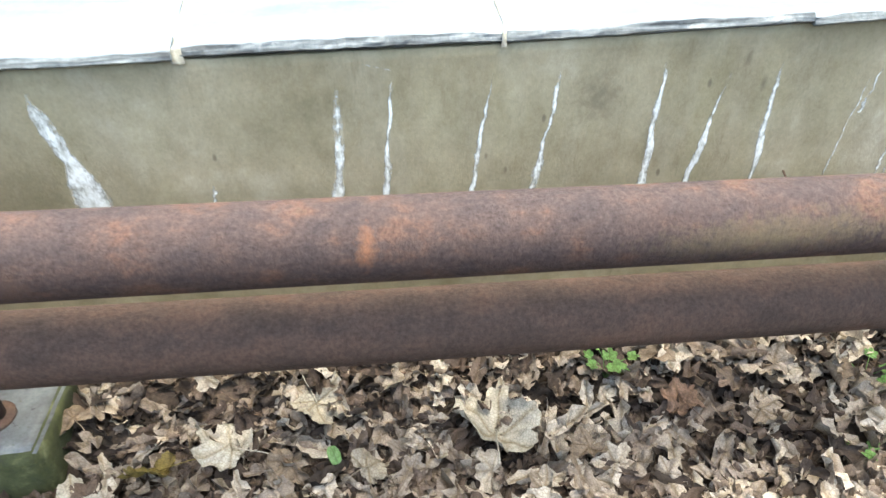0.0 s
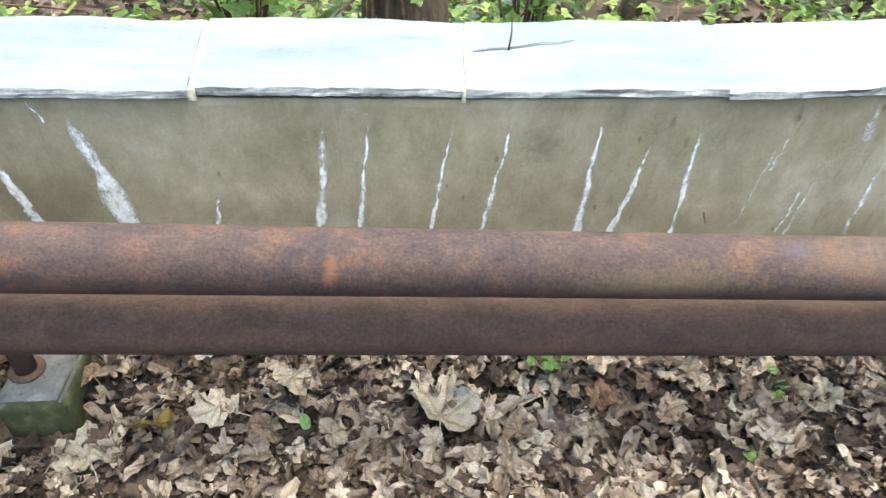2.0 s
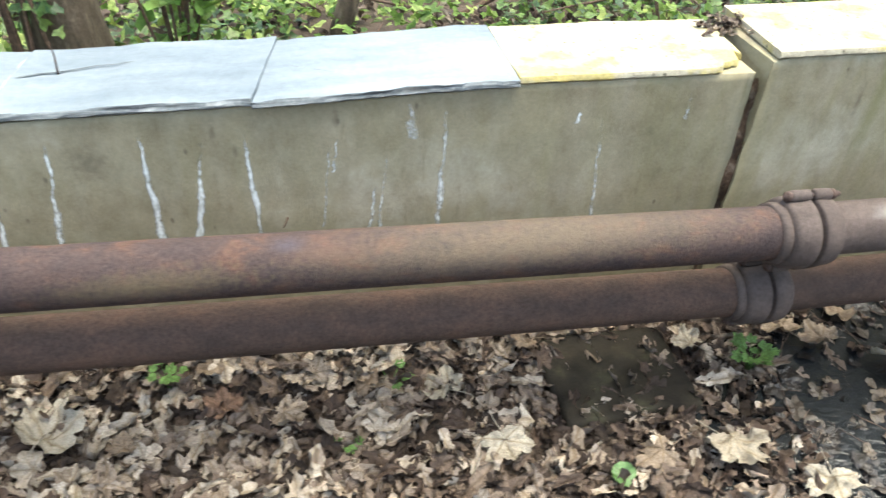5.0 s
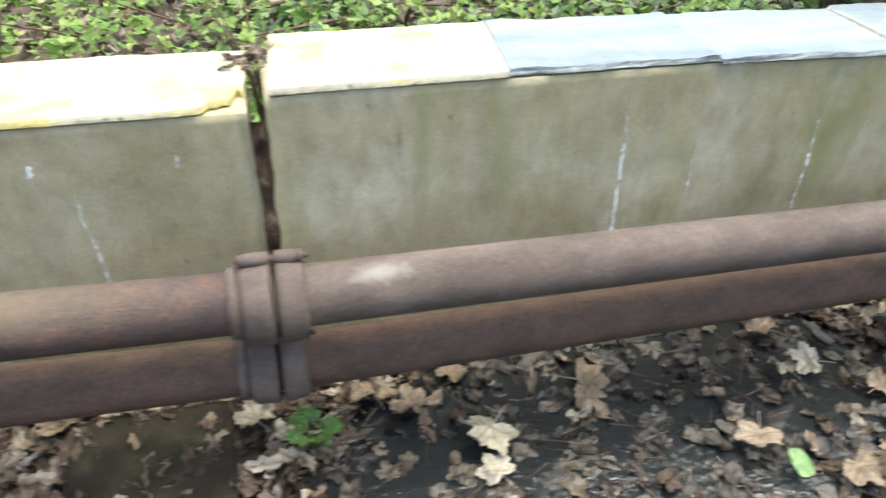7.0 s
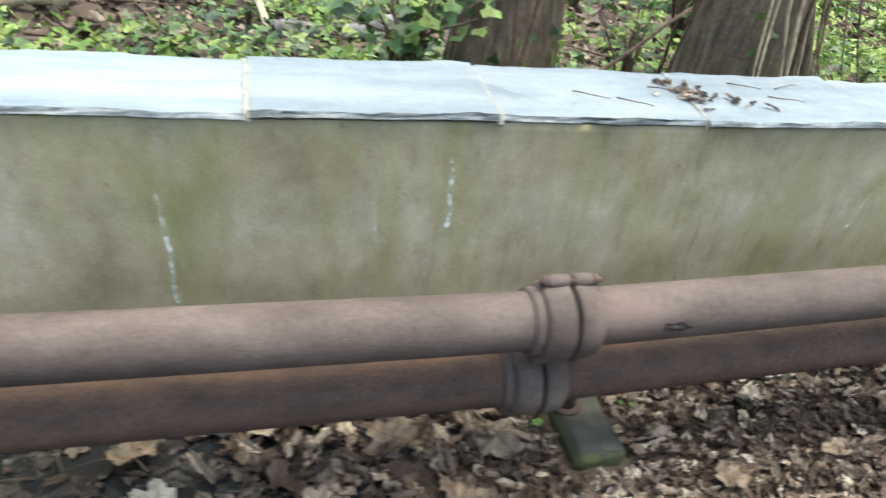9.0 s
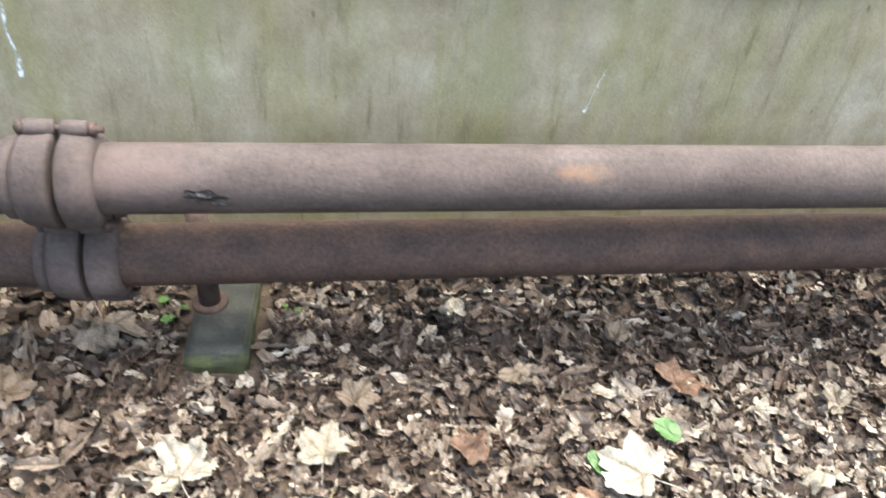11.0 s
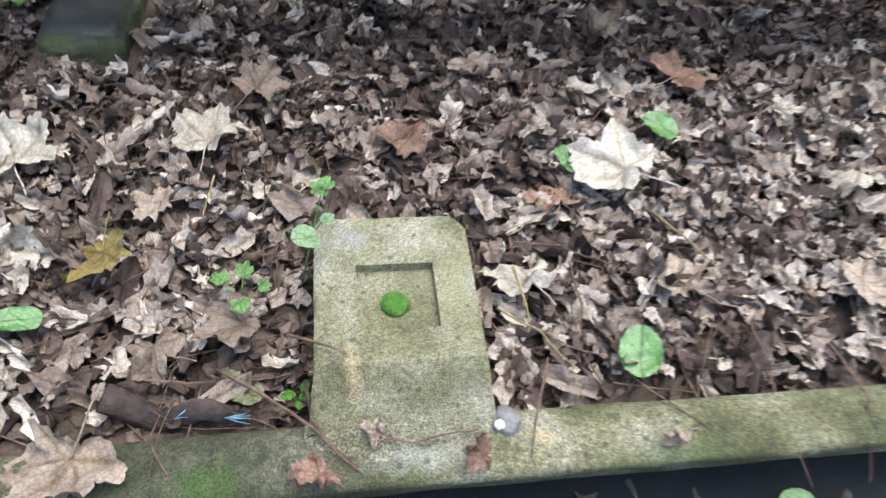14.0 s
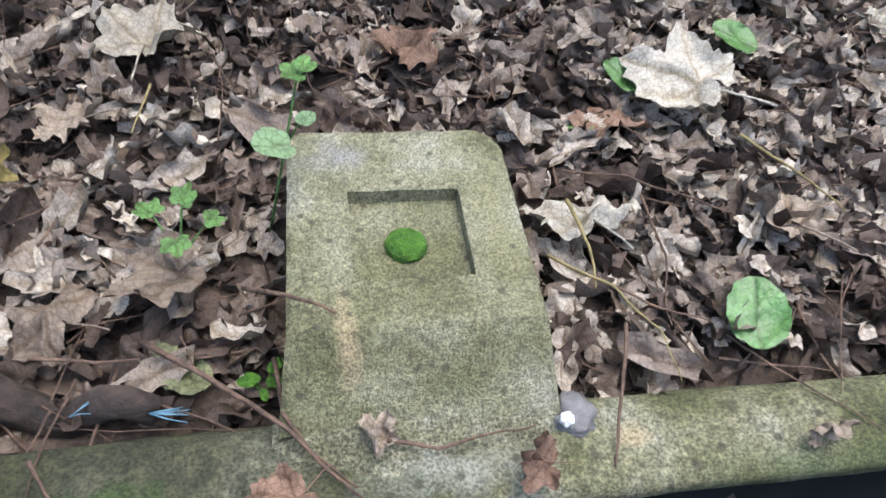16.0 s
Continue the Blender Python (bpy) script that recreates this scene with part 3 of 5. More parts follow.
for k in range(59):
    for i in range(6):
        ff.append((k * 7 + i, k * 7 + i + 1, k * 7 + i + 8, k * 7 + i + 7))
tagged(new("joint_filling", mesh_of("joint_filling", fv, ff, M_FILL)), "crumbling brown dirt in the open wall joint", "trim", kind="structure")


def slab(x0, x1, seed, slate=True, thick=0.031, front=1.676, broken=0.0, lift=0.0, skew=(0.0, 0.0)):
    """A coping stone: a cleft slate with a ragged layered edge, or a lichened concrete cap."""
    n = max(int((x1 - x0) / 0.02), 6)
    verts, faces = [], []
    rows = 13
    for i in range(n + 1):
        x = x0 + (x1 - x0) * i / n
        zb = wall_top(min(max(x, x0 + 0.03), x1 - 0.03)) + lift + 0.001
        th = thick * (0.85 + 0.4 * fbm(x, seed, 2.4, seed + 2)) if slate else thick
        rag = 0.012 * fbm(x, seed, 4, seed) + 0.004 * fbm(x, seed, 40, seed + 1)
        if not slate:
            rag *= 0.45
        bite = 0.0
        if broken > 0:
            e = smoothstep(x1 - 0.16, x1, x)
            bite = broken * e * (0.4 + 0.9 * abs(fbm(x, 1.0, 22, seed)))
        f = front + rag + (0.010 * math.sin(seed * 2.3) if slate else 0)
        prof = [(BACK_Y - 0.01, zb)]
        prof.append((f + 0.010 + 0.004 * fbm(x, 2, 30, seed) + bite, zb))
        prof.append((f + 0.003 * fbm(x, 5, 35, seed) + bite, zb + th * 0.3))
        prof.append((f + (0.006 + 0.006 * fbm(x, 9, 16, seed) if slate else 0.002) + bite, zb + th * 0.62))
        prof.append((f + (0.012 + 0.012 * fbm(x, 11, 7, seed) if slate else 0.006) + bite, zb + th * 0.95))
        for k in range(8):
            y = f + 0.03 + bite + (BACK_Y - f - 0.03 - bite) * (k / 7)
            yb = y + (0.016 * fbm(x, 21, 3, seed) + 0.012 * math.sin(seed * 5.1) if k == 7 else 0)
            prof.append((yb, zb + th + 0.0022 * fbm(x * 1.5, y * 5, 3, seed) + (0.002 if slate and y > f + 0.24 else 0)))
        for y, z in prof:
            lean = (skew[0] + (skew[1] - skew[0]) * i / n) * (y - front) / (BACK_Y - front)
            verts.append((x + lean + 0.004 * fbm(y, seed, 7, seed + (0 if i < n / 2 else 5)) * (i in (0, n)), y, z))
    for i in range(n):
        for k in range(rows - 1):
            a = i * rows + k
            faces.append((a, a + rows, a + rows + 1, a + 1))
        faces.append((i * rows + rows - 1, (i + 1) * rows + rows - 1, (i + 1) * rows, i * rows))
    faces.append(tuple(range(rows)))
    faces.append(tuple(n * rows + k for k in range(rows - 1, -1, -1)))
    me = mesh_of("coping_slab", verts, faces, [M_SLATE, M_SLATE_EDGE] if slate else [M_CAP, M_CAP], False)
    for q, p in enumerate(me.polygons):
        if q < n * rows and q % rows in (1, 2, 3):
            p.material_index = 1
    return me


# front x of both ends, how far the ends lean towards the back, seed, lift
SLABS = [(-3.0, -1.34, (0, 0.02), 1.0, 0.0), (-1.337, -0.443, (0.02, -0.034), 2.0, 0.004), (-0.425, 0.353, (-0.034, 0.045), 3.0, 0.006), (0.354, 1.159, (0.045, 0.08), 4.0, 0.004), (1.160, 2.045, (0.08, 0.0), 5.0, -0.002)]
SLABS_B = [(3.795, 4.59, (0.055, 0.02), 6.0, 0.001), (4.591, 5.393, (0.02, 0.0), 7.0, -0.002), (5.412, 6.198, (0.0, 0.033), 8.0, 0.006), (6.214, 6.997, (0.033, 0.07), 9.0, -0.001), (6.999, 7.778, (0.07, 0.076), 10.0, 0.004), (7.78, 9.6, (0.076, 0), 11.0, -0.001)]
for group_, owner in ((SLABS, wall_a), (SLABS_B, wall_b)):
    for x0, x1, skew, seed, lift in group_:
        part("coping_slab", slab(x0, x1, seed, lift=lift, skew=skew), None, owner, "blue-grey slate coping slab with a ragged edge")
part("coping_cap", slab(2.047, 2.925, 12.0, False, 0.028, 1.684, 0.16, skew=(0.0, 0.03)), None, wall_a, "broken concrete cap with yellow lichen")
part("coping_cap", slab(3.01, 3.792, 13.0, False, 0.028, 1.684, skew=(0.03, 0.055)), None, wall_b, "pitted concrete cap with yellow lichen")


def crumbs(x, owner, seed, wide=0.022, skew=0.0):
    """A strip of pale mortar between two slabs, with a lump that hangs over the edge."""
    verts, faces, n = [], [], 26
    for i in range(n + 1):
        y = 1.683 + (BACK_Y - 0.02 - 1.683) * i / n
        z = wall_top(x) + 0.029 + 0.006 * fbm(y, seed, 14, seed) - (0.006 if i == 0 else 0)
        w = wide * (0.75 + 0.5 * abs(fbm(y, seed, 11, seed))) * (1.25 if i < 3 else 1)
        cx = x + skew * (y - 1.683) / 0.48 + 0.006 * fbm(y, 3, 8, seed)
        for k, (dx, dz) in enumerate(((-w, -0.03), (-w * 0.8, 0.002), (0, 0.008), (w * 0.8, 0.002), (w, -0.03))):
            verts.append((cx + dx, y, z + dz))
    for i in range(n):
        for k in range(4):
            a = i * 5 + k
            faces.append((a, a + 1, a + 6, a + 5))
    faces.append((4, 3, 2, 1, 0))
    part("mortar_joint", mesh_of("mortar_joint", verts, faces, M_MORTAR), None, owner, "crumbling pale mortar between slates")


crumbs(-0.434, wall_a, 1.0, 0.014, -0.034)
crumbs(0.3535, wall_a, 2.0, 0.005, 0.045)
crumbs(5.4025, wall_b, 3.0, 0.012, 0.0)
crumbs(6.206, wall_b, 4.0, 0.010, 0.033)
crumbs(6.998, wall_b, 5.0, 0.005, 0.07)


def crack(points, owner, z_up=0.0285, wide=0.004):
    """A dark open split along a slab's face."""
    verts, faces = [], []
    for i, (x, y) in enumerate(points):
        w = wide * (1 - 0.8 * i / (len(points) - 1))
        for s in (-1, 1):
            verts.append((x, y + s * w, wall_top(x) + z_up))
    for i in range(len(points) - 1):
        faces.append((2 * i, 2 * i + 2, 2 * i + 3, 2 * i + 1))
    part("slate_crack", mesh_of("slate_crack", verts, faces, M_SLATE_EDGE), None, owner)


crack([(0.40 + 0.06 * i, 1.945 + 0.013 * i + 0.006 * math.sin(i * 2.1)) for i in range(9)], wall_a, 0.0365, 0.006)
crack([(1.28 + 0.03 * i, 1.90 - 0.016 * i) for i in range(6)], wall_a, 0.039, 0.003)
crack([(0.02 + 0.02 * i, 1.73 + 0.015 * i + 0.004 * math.sin(i)) for i in range(7)], wall_a, 0.035, 0.003)
crack([(6.24 + 0.035 * i, 1.95 - 0.035 * i) for i in range(7)], wall_b, 0.036, 0.003)
crack([(6.50 + 0.03 * i, 1.78 + 0.02 * i + 0.01 * math.sin(i * 1.3)) for i in range(7)], wall_b, 0.036, 0.0025)


def lime_streak(owner, a, b, wide, strength=1.0, seed=0.0):
    """A crust of lime that ran from a crack: thick below, thin above."""
    n = 22
    verts, faces, crust = [], [], []
    for i in range(n + 1):
        u = i / n
        x = a[0] + (b[0] - a[0]) * u + 0.008 * fbm(u * 2, seed, 2.5, seed) + 0.003 * fbm(u * 2, seed, 9, seed)
        z = a[1] + (b[1] - a[1]) * u
        w = wide * (0.5 + 0.8 * u + 0.5 * fbm(u, seed, 4, seed))
        for k in range(5):
            s = (k - 2) / 2
            px = x + s * w * 1.5
            verts.append((px, WALL_Y + 0.004 * fbm(px, z, 2.5, 7.0) + 0.0015 * fbm(px, z, 14, 2.0) - 0.0028 + 0.001 * abs(s), z))
            crust.append(strength * (1.0 - abs(s)) * smoothstep(-0.02, 0.25, u) * (0.75 + 0.45 * u) * (1.0 + 0.5 * fbm(u, 5, 6, seed)) - (0.5 if abs(s) == 1 else 0))
    for i in range(n):
        for k in range(4):
            q = i * 5 + k
            faces.append((q, q + 5, q + 6, q + 1))
    me = mesh_of("lime_streak", verts, faces, M_LIME, True, {"crust": crust})
    part("lime_streak", me, None, owner)


STREAKS_A = [(-0.805, 1.05, -0.715, 0.59, 0.034, 1.15), (-1.07, 0.90, -0.99, 0.60, 0.020, 1.2), (-0.91, 1.075, -0.86, 0.99, 0.005, 0.9), (-0.42, 0.735, -0.435, 0.60, 0.009, 1.0),
             (-0.069, 1.01, -0.101, 0.57, 0.016, 1.1), (0.07, 1.01, 0.025, 0.55, 0.011, 1.0), (0.33, 1.02, 0.265, 0.53, 0.008, 0.95), (0.515, 1.02, 0.438, 0.53, 0.010, 1.0),
             (0.79, 1.01, 0.778, 0.5, 0.014, 1.1), (0.982, 0.96, 0.893, 0.5, 0.014, 1.2)]
STREAKS_A2 = [(1.117, 0.985, 1.12, 0.48, 0.011, 1.0), (1.395, 0.92, 1.347, 0.56, 0.005, 0.7), (1.55, 0.74, 1.51, 0.52, 0.008, 0.8), (1.80, 1.05, 1.775, 0.48, 0.013, 0.75),
              (1.667, 1.06, 1.682, 0.9, 0.020, 0.55), (1.598, 0.88, 1.54, 0.48, 0.008, 0.7), (1.42, 0.945, 1.40, 0.79, 0.006, 0.65), (2.37, 0.98, 2.403, 0.45, 0.010, 0.55),
              (2.282, 0.967, 2.281, 0.918, 0.008, 1.1), (2.70, 1.02, 2.705, 0.9, 0.010, 0.5), (-0.01, 1.03, 0.066, 1.008, 0.003, 0.8)]
STREAKS_B = [(4.26, 1.07, 4.30, 0.4, 0.013, 0.85), (5.12, 0.95, 5.142, 0.42, 0.010, 0.6), (6.058, 1.02, 6.072, 0.68, 0.009, 0.65), (4.0, 1.04, 4.10, 1.05, 0.010, 0.55), (4.58, 0.85, 4.60, 0.55, 0.008, 0.5), (7.9, 0.8, 7.84, 0.6, 0.008, 0.5), (5.8, 0.98, 5.81, 0.6, 0.010, 0.4)]
for owner, streaks in ((wall_a, STREAKS_A), (wall_a, STREAKS_A2), (wall_b, STREAKS_B)):
    for k, (x0, z0, x1, z1, w, st) in enumerate(streaks):
        lime_streak(owner, (x0, z0), (x1, z1), w, st, x0 * 3 + k)


# ---- the two pipes ----
PIPE_R = 0.093
KNOTS = (-3.0, 2.95, 6.32, 9.6)
UPPER_YZ = ((1.272, 0.940), (1.225, 0.700), (1.195, 0.637), (1.210, 0.657))
LOWER_YZ = ((1.345, 0.625), (1.298, 0.366), (1.275, 0.324), (1.250, 0.386))


def pipe_at(yz, x):
    return Vector((x, float(np.interp(x, KNOTS, [q[0] for q in yz])), float(np.interp(x, KNOTS, [q[1] for q in yz]))))


def lathe(profile, sides=40):
    """Rings about the x axis from (x, radius) pairs, closed at both ends."""
    verts, faces = [], []
    for x, r in profile:
        for k in range(sides):
            a = 2 * math.pi * k / sides
            verts.append((x, r * math.cos(a), r * math.sin(a)))
    for i in range(len(profile) - 1):
        for k in range(sides):
            a, b = i * sides + k, i * sides + (k + 1) % sides
            faces.append((a, a + sides, b + sides, b))
    return verts, faces


def pipe_section(a, b, material):
    n = 60
    pts = [a.lerp(b, i / n) for i in range(n + 1)]
    v, f = tube(pts, [PIPE_R] * (n + 1), 36, 0.006, a.x)
    return mesh_of("pipe_section", v, f, material)


def hexnut(x, y, z, r, length):
    verts = [(x + s * length / 2, y + r * math.cos(k * math.pi / 3), z + r * math.sin(k * math.pi / 3)) for s in (-1, 1) for k in range(6)]
    faces = [(k, (k + 1) % 6, (k + 1) % 6 + 6, k + 6) for k in range(6)] + [tuple(range(5, -1, -1)), tuple(range(6, 12))]
    return verts, faces


def coupling(parent, centre, tilt, lugs):
    """A flanged joint: a socket, two bolted rings with a dark gap, lugs with bolts on top and below."""
    base = new("coupling")
    base.parent = parent
    base.matrix_basis = Matrix.Translation(centre - parent.location) @ pose(0, 0, 0, lugs, 0, 0) @ Matrix.Rotation(tilt, 4, "Y")
    tagged(base, "rusty bolted pipe coupling")
    r = PIPE_R
    for name, prof in (("socket", [(-0.13, r), (-0.128, r + 0.012), (-0.10, r + 0.014), (-0.095, r)]),
                       ("ring", [(-0.097, r), (-0.094, r + 0.022), (-0.08, r + 0.03), (-0.035, r + 0.034), (-0.014, r + 0.038), (-0.008, r + 0.03), (-0.008, r)]),
                       ("ring", [(0.008, r), (0.008, r + 0.03), (0.014, r + 0.038), (0.04, r + 0.035), (0.075, r + 0.03), (0.088, r + 0.016), (0.09, r)])):
        v, f = lathe(prof)
        part(name, mesh_of(name, v, f, M_GREY_RUST), None, base)
    for sgn in (1, -1):
        zc = sgn * (r + 0.042)
        for x0, x1 in ((-0.078, -0.006), (0.006, 0.07)):
            v, f = tube([(x0, 0, zc), (x0 + 0.006, 0, zc), (x1 - 0.006, 0, zc), (x1, 0, zc)], [0.017, 0.022, 0.022, 0.017], 16)
            part("lug", mesh_of("lug", v, f, M_GREY_RUST), None, base)
        v, f = tube([(-0.10, 0, zc), (0.105, 0, zc)], 0.009, 10)
        bolt = part("bolt", mesh_of("bolt", v, f, M_IRON), None, base, "dark corroded bolt")
        for x in (-0.086, 0.079):
            v, f = hexnut(x, 0, zc, 0.019, 0.015)
            nut = part("nut", mesh_of("nut", v, f, M_IRON), None, base)


def pipeline(name, yz, mats, label):
    ob = thing(name, pipe_at(yz, 2.95), label, "pipe", "twin rusty pipes")
    for i in range(3):
        a, b = pipe_at(yz, KNOTS[i]), pipe_at(yz, KNOTS[i + 1])
        d = (b - a).normalized() * 0.004
        under(ob, part("pipe_section", pipe_section(a + (d if i else d * 0), b - (d if i < 2 else d * 0), mats[i]), None))
    return ob


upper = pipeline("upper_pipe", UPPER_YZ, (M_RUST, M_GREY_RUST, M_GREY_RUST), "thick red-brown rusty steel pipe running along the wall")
lower = pipeline("lower_pipe", LOWER_YZ, (M_LOW_RUST, M_LOW_RUST, M_LOW_RUST), "dark brown rusty steel pipe below its twin")
for owner, yz, shift in ((upper, UPPER_YZ, 0.0), (lower, LOWER_YZ, -0.02)):
    for x, lug in ((2.955, -8), (6.325, -8)):
        coupling(owner, pipe_at(yz, x + shift), 0.02, lug)


def pipe_support(x0, x1, y0, y1, top, lean, stone):
    """A damp concrete block with a round-based steel post that carries both pipes."""
    xc = (x0 + x1) / 2
    ob = thing("pipe_support", (xc, (y0 + y1) / 2, top), "mossy concrete footing block with a rusty pipe stand", "support", "pipe supports")
    bm = bmesh.new()
    bmesh.ops.create_cube(bm, size=1)
    for v in bm.verts:
        v.co = Vector((xc + v.co.x * (x1 - x0) * (1.0 if v.co.z > 0 else 1.08), (y0 + y1) / 2 + v.co.y * (y1 - y0), top - 0.15 + v.co.z * 0.30))
        v.co.x += lean * (v.co.y - y0)
    bmesh.ops.bevel(bm, geom=bm.edges[:], offset=0.012, segments=2, affect="EDGES")
    bmesh.ops.subdivide_edges(bm, edges=[e for e in bm.edges if e.calc_length() > 0.1], cuts=6, use_grid_fill=True)
    for v in bm.verts:
        v.co += Vector((0.003 * fbm(v.co.y, v.co.z, 15), 0.004 * fbm(v.co.x, v.co.z, 15, 2.0), 0.003 * fbm(v.co.x, v.co.y, 12, 4.0)))
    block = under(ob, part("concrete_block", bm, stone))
    block.data.materials.append(M_BLOCK_MOSS)
    for p in block.data.polygons:
        if p.normal.z < 0.6 or p.center.y < y0 + 0.006:
            p.material_index = 1
    lp = pipe_at(LOWER_YZ, xc) + Vector((-0.045, 0.16, 0))
    xc = lp.x
    v, f = tube([(xc, lp.y, top - 0.002), (xc, lp.y, top + 0.008), (xc, lp.y, top + 0.012)], [0.06, 0.06, 0.052], 28)
    under(ob, part("base_plate", mesh_of("base_plate", v, f, M_LOW_RUST), None, None, "round rusty base plate"))
    v, f = tube([(xc, lp.y, top + 0.01), (xc, lp.y, lp.z + 0.04)], 0.036, 16)
    under(ob, part("post", mesh_of("post", v, f, M_IRON), None))
    return ob


pipe_support(-1.19, -0.975, 1.345, 1.66, 0.13, 0.03, M_BLOCK_SHEEN)
pipe_support(6.515, 6.712, 1.175, 1.64, -0.012, 0.02, M_BLOCK)

# a flush dark footing under the first joint
bm = bmesh.new()
bmesh.ops.create_grid(bm, x_segments=24, y_segments=20, size=0.5)
for v in bm.verts:
    x, y = 2.46 + v.co.x * 0.56, 1.33 + v.co.y * 0.44
    v.co = Vector((x + 0.02 * fbm(x, y, 4), y + 0.02 * fbm(y, x, 4), -0.035 + 0.004 * fbm(x, y, 8)))
ext = bmesh.ops.extrude_face_region(bm, geom=bm.faces[:])
for v in ext["geom"]:
    if isinstance(v, bmesh.types.BMVert):
        v.co.z -= 0.12
tagged(part("footing_slab", bm, M_DAMP), "damp dark stone footing flush with the soil", "slab")


# ---- kerb and precast block ----
def kerb(x0, x1):
    n = int((x1 - x0) / 0.03)
    prof = [(0.147, -0.30), (0.137, -0.05), (0.128, -0.036), (0.11, -0.030), (0.07, -0.029), (0.038, -0.031), (0.024, -0.038), (0.019, -0.05), (0.03, -0.066), (0.06, -0.09), (0.075, -0.15), (0.08, -0.30)]
    verts, faces = [], []
    for i in range(n + 1):
        x = x0 + (x1 - x0) * i / n
        for k, (y, z) in enumerate(prof):
            verts.append((x, y + 0.004 * fbm(x, k * 0.3, 6, 3.0) - 0.02 * (1 - smoothstep(6.4, 7.4, x)), z + 0.004 * fbm(x, k * 0.3, 9, 1.0)))
    m = len(prof)
    for i in range(n):
        for k in range(m - 1):
            a = i * m + k
            faces.append((a, a + 1, a + m + 1, a + m))
    faces += [tuple(range(m - 1, -1, -1)), tuple(n * m + k for k in range(m))]
    return mesh_of("kerb", verts, faces, M_KERB)


tagged(new("kerb", kerb(4.6, 10.2)), "mossy lichened concrete kerb along the water", "kerb", kind="structure")


def precast_block():
    """A concrete block with a chamfered nose, rounded far corner and a square pocket."""
    ob = thing("marker_block", (7.325, 0.27, 0.06), "lichened precast concrete block with a square recess", "block")
    n, m = 56, 92
    x0, x1, y0, y1, top = 7.185, 7.462, 0.106, 0.492, 0.06
    verts, faces = [], []

    def height(x, y):
        z = top - 0.072 * max(0.0, (0.18 - y) / 0.068)
        if 7.257 < x < 7.392 and 0.242 < y < 0.378:
            z -= 0.02
        return z + 0.0018 * fbm(x, y, 25) + 0.001 * fbm(x, y, 90, 2.0)

    xs = sorted([x0 + (x1 - x0) * i / n for i in range(n + 1)] + [7.2568, 7.2572, 7.3918, 7.3922])
    ys = sorted([y0 + (y1 - y0) * j / m for j in range(m + 1)] + [0.2418, 0.2422, 0.3778, 0.3782])
    w, h = len(xs), len(ys)
    for j, y in enumerate(ys):
        for i, x in enumerate(xs):
            px, py, pz = x, y, height(x, y)
            # rounded corners of the far end and soft rims
            for cx, s, rad in ((x1 - 0.045, 1, 0.045), (x0 + 0.02, -1, 0.02)):
                cy = y1 - rad
                if (px - cx) * s > 0 and py > cy:
                    d = math.hypot(px - cx, py - cy)
                    big = max((px - cx) * s, py - cy)
                    if d > 0:
                        px, py = cx + (px - cx) * big / d, cy + (py - cy) * big / d
            px += (x - (x0 + x1) / 2) / (x1 - x0) * 0.024 * max(0.0, (0.18 - y) / 0.068)
            rim = min(i, w - 1 - i, h - 1 - j)
            pz -= (0.005, 0.0015, 0.0004)[rim] if rim < 3 else 0
            verts.append((px + 0.0012 * fbm(y, 3, 30) * (i in (0, w - 1)), py, pz))
    for j in range(h - 1):
        for i in range(w - 1):
            a = j * w + i
            faces.append((a, a + 1, a + w + 1, a + w))
    ring = [i for i in range(w)] + [j * w + w - 1 for j in range(1, h)] + [(h - 1) * w + i for i in range(w - 2, -1, -1)] + [j * w for j in range(h - 2, 0, -1)]
    base = len(verts)
    for r in ring:
        x, y, z = verts[r]
        verts.append((x + (0.009 if x > 7.32 else -0.009), y, -0.16))
    for q in range(len(ring)):
        a, b = ring[q], ring[(q + 1) % len(ring)]
        faces.append((b, a, base + q, base + (q + 1) % len(ring)))
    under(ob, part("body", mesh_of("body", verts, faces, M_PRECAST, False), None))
    fv, ff = [], []
    for j in range(11):
        for i in range(41):
            u, w_ = i / 40, j / 10
            x = 7.165 + 0.325 * u
            y = 0.125 - (0.085 + 0.02 * fbm(x, 1, 12, 3.0)) * w_ * (0.35 + 0.65 * math.sin(math.pi * (0.12 + 0.8 * u)))
            rise = 0.022 * (1 - w_) ** 1.6 * smoothstep(0, 0.12, u) * (1 - smoothstep(0.9, 1, u))
            fv.append((x, y, -0.0345 + rise + 0.006 * (1 - w_) + 0.004 * fbm(x, y, 30, 2.0) * (1 - w_)))
    for j in range(10):
        for i in range(40):
            a = j * 41 + i
            ff.append((a, a + 41, a + 42, a + 1))
    under(ob, part("mortar_fillet", mesh_of("mortar_fillet", fv, ff, M_FILLET), None, None, "pale rough mortar bedding"))
    return ob


precast_block()


def moss_ball():
    bm = bmesh.new()
    bmesh.ops.create_icosphere(bm, subdivisions=5, radius=0.0245)
    for v in bm.verts:
        d = v.co.normalized()
        v.co *= 1 + 0.05 * noise.noise(d * 3) + 0.07 * noise.noise(d * 22)
        v.co.z *= 0.62
        v.co += Vector((7.321, 0.303, 0.043))
    return part("moss_cushion", bm, M_MOSS)


tagged(moss_ball(), "round green moss cushion in the block's recess", "moss")


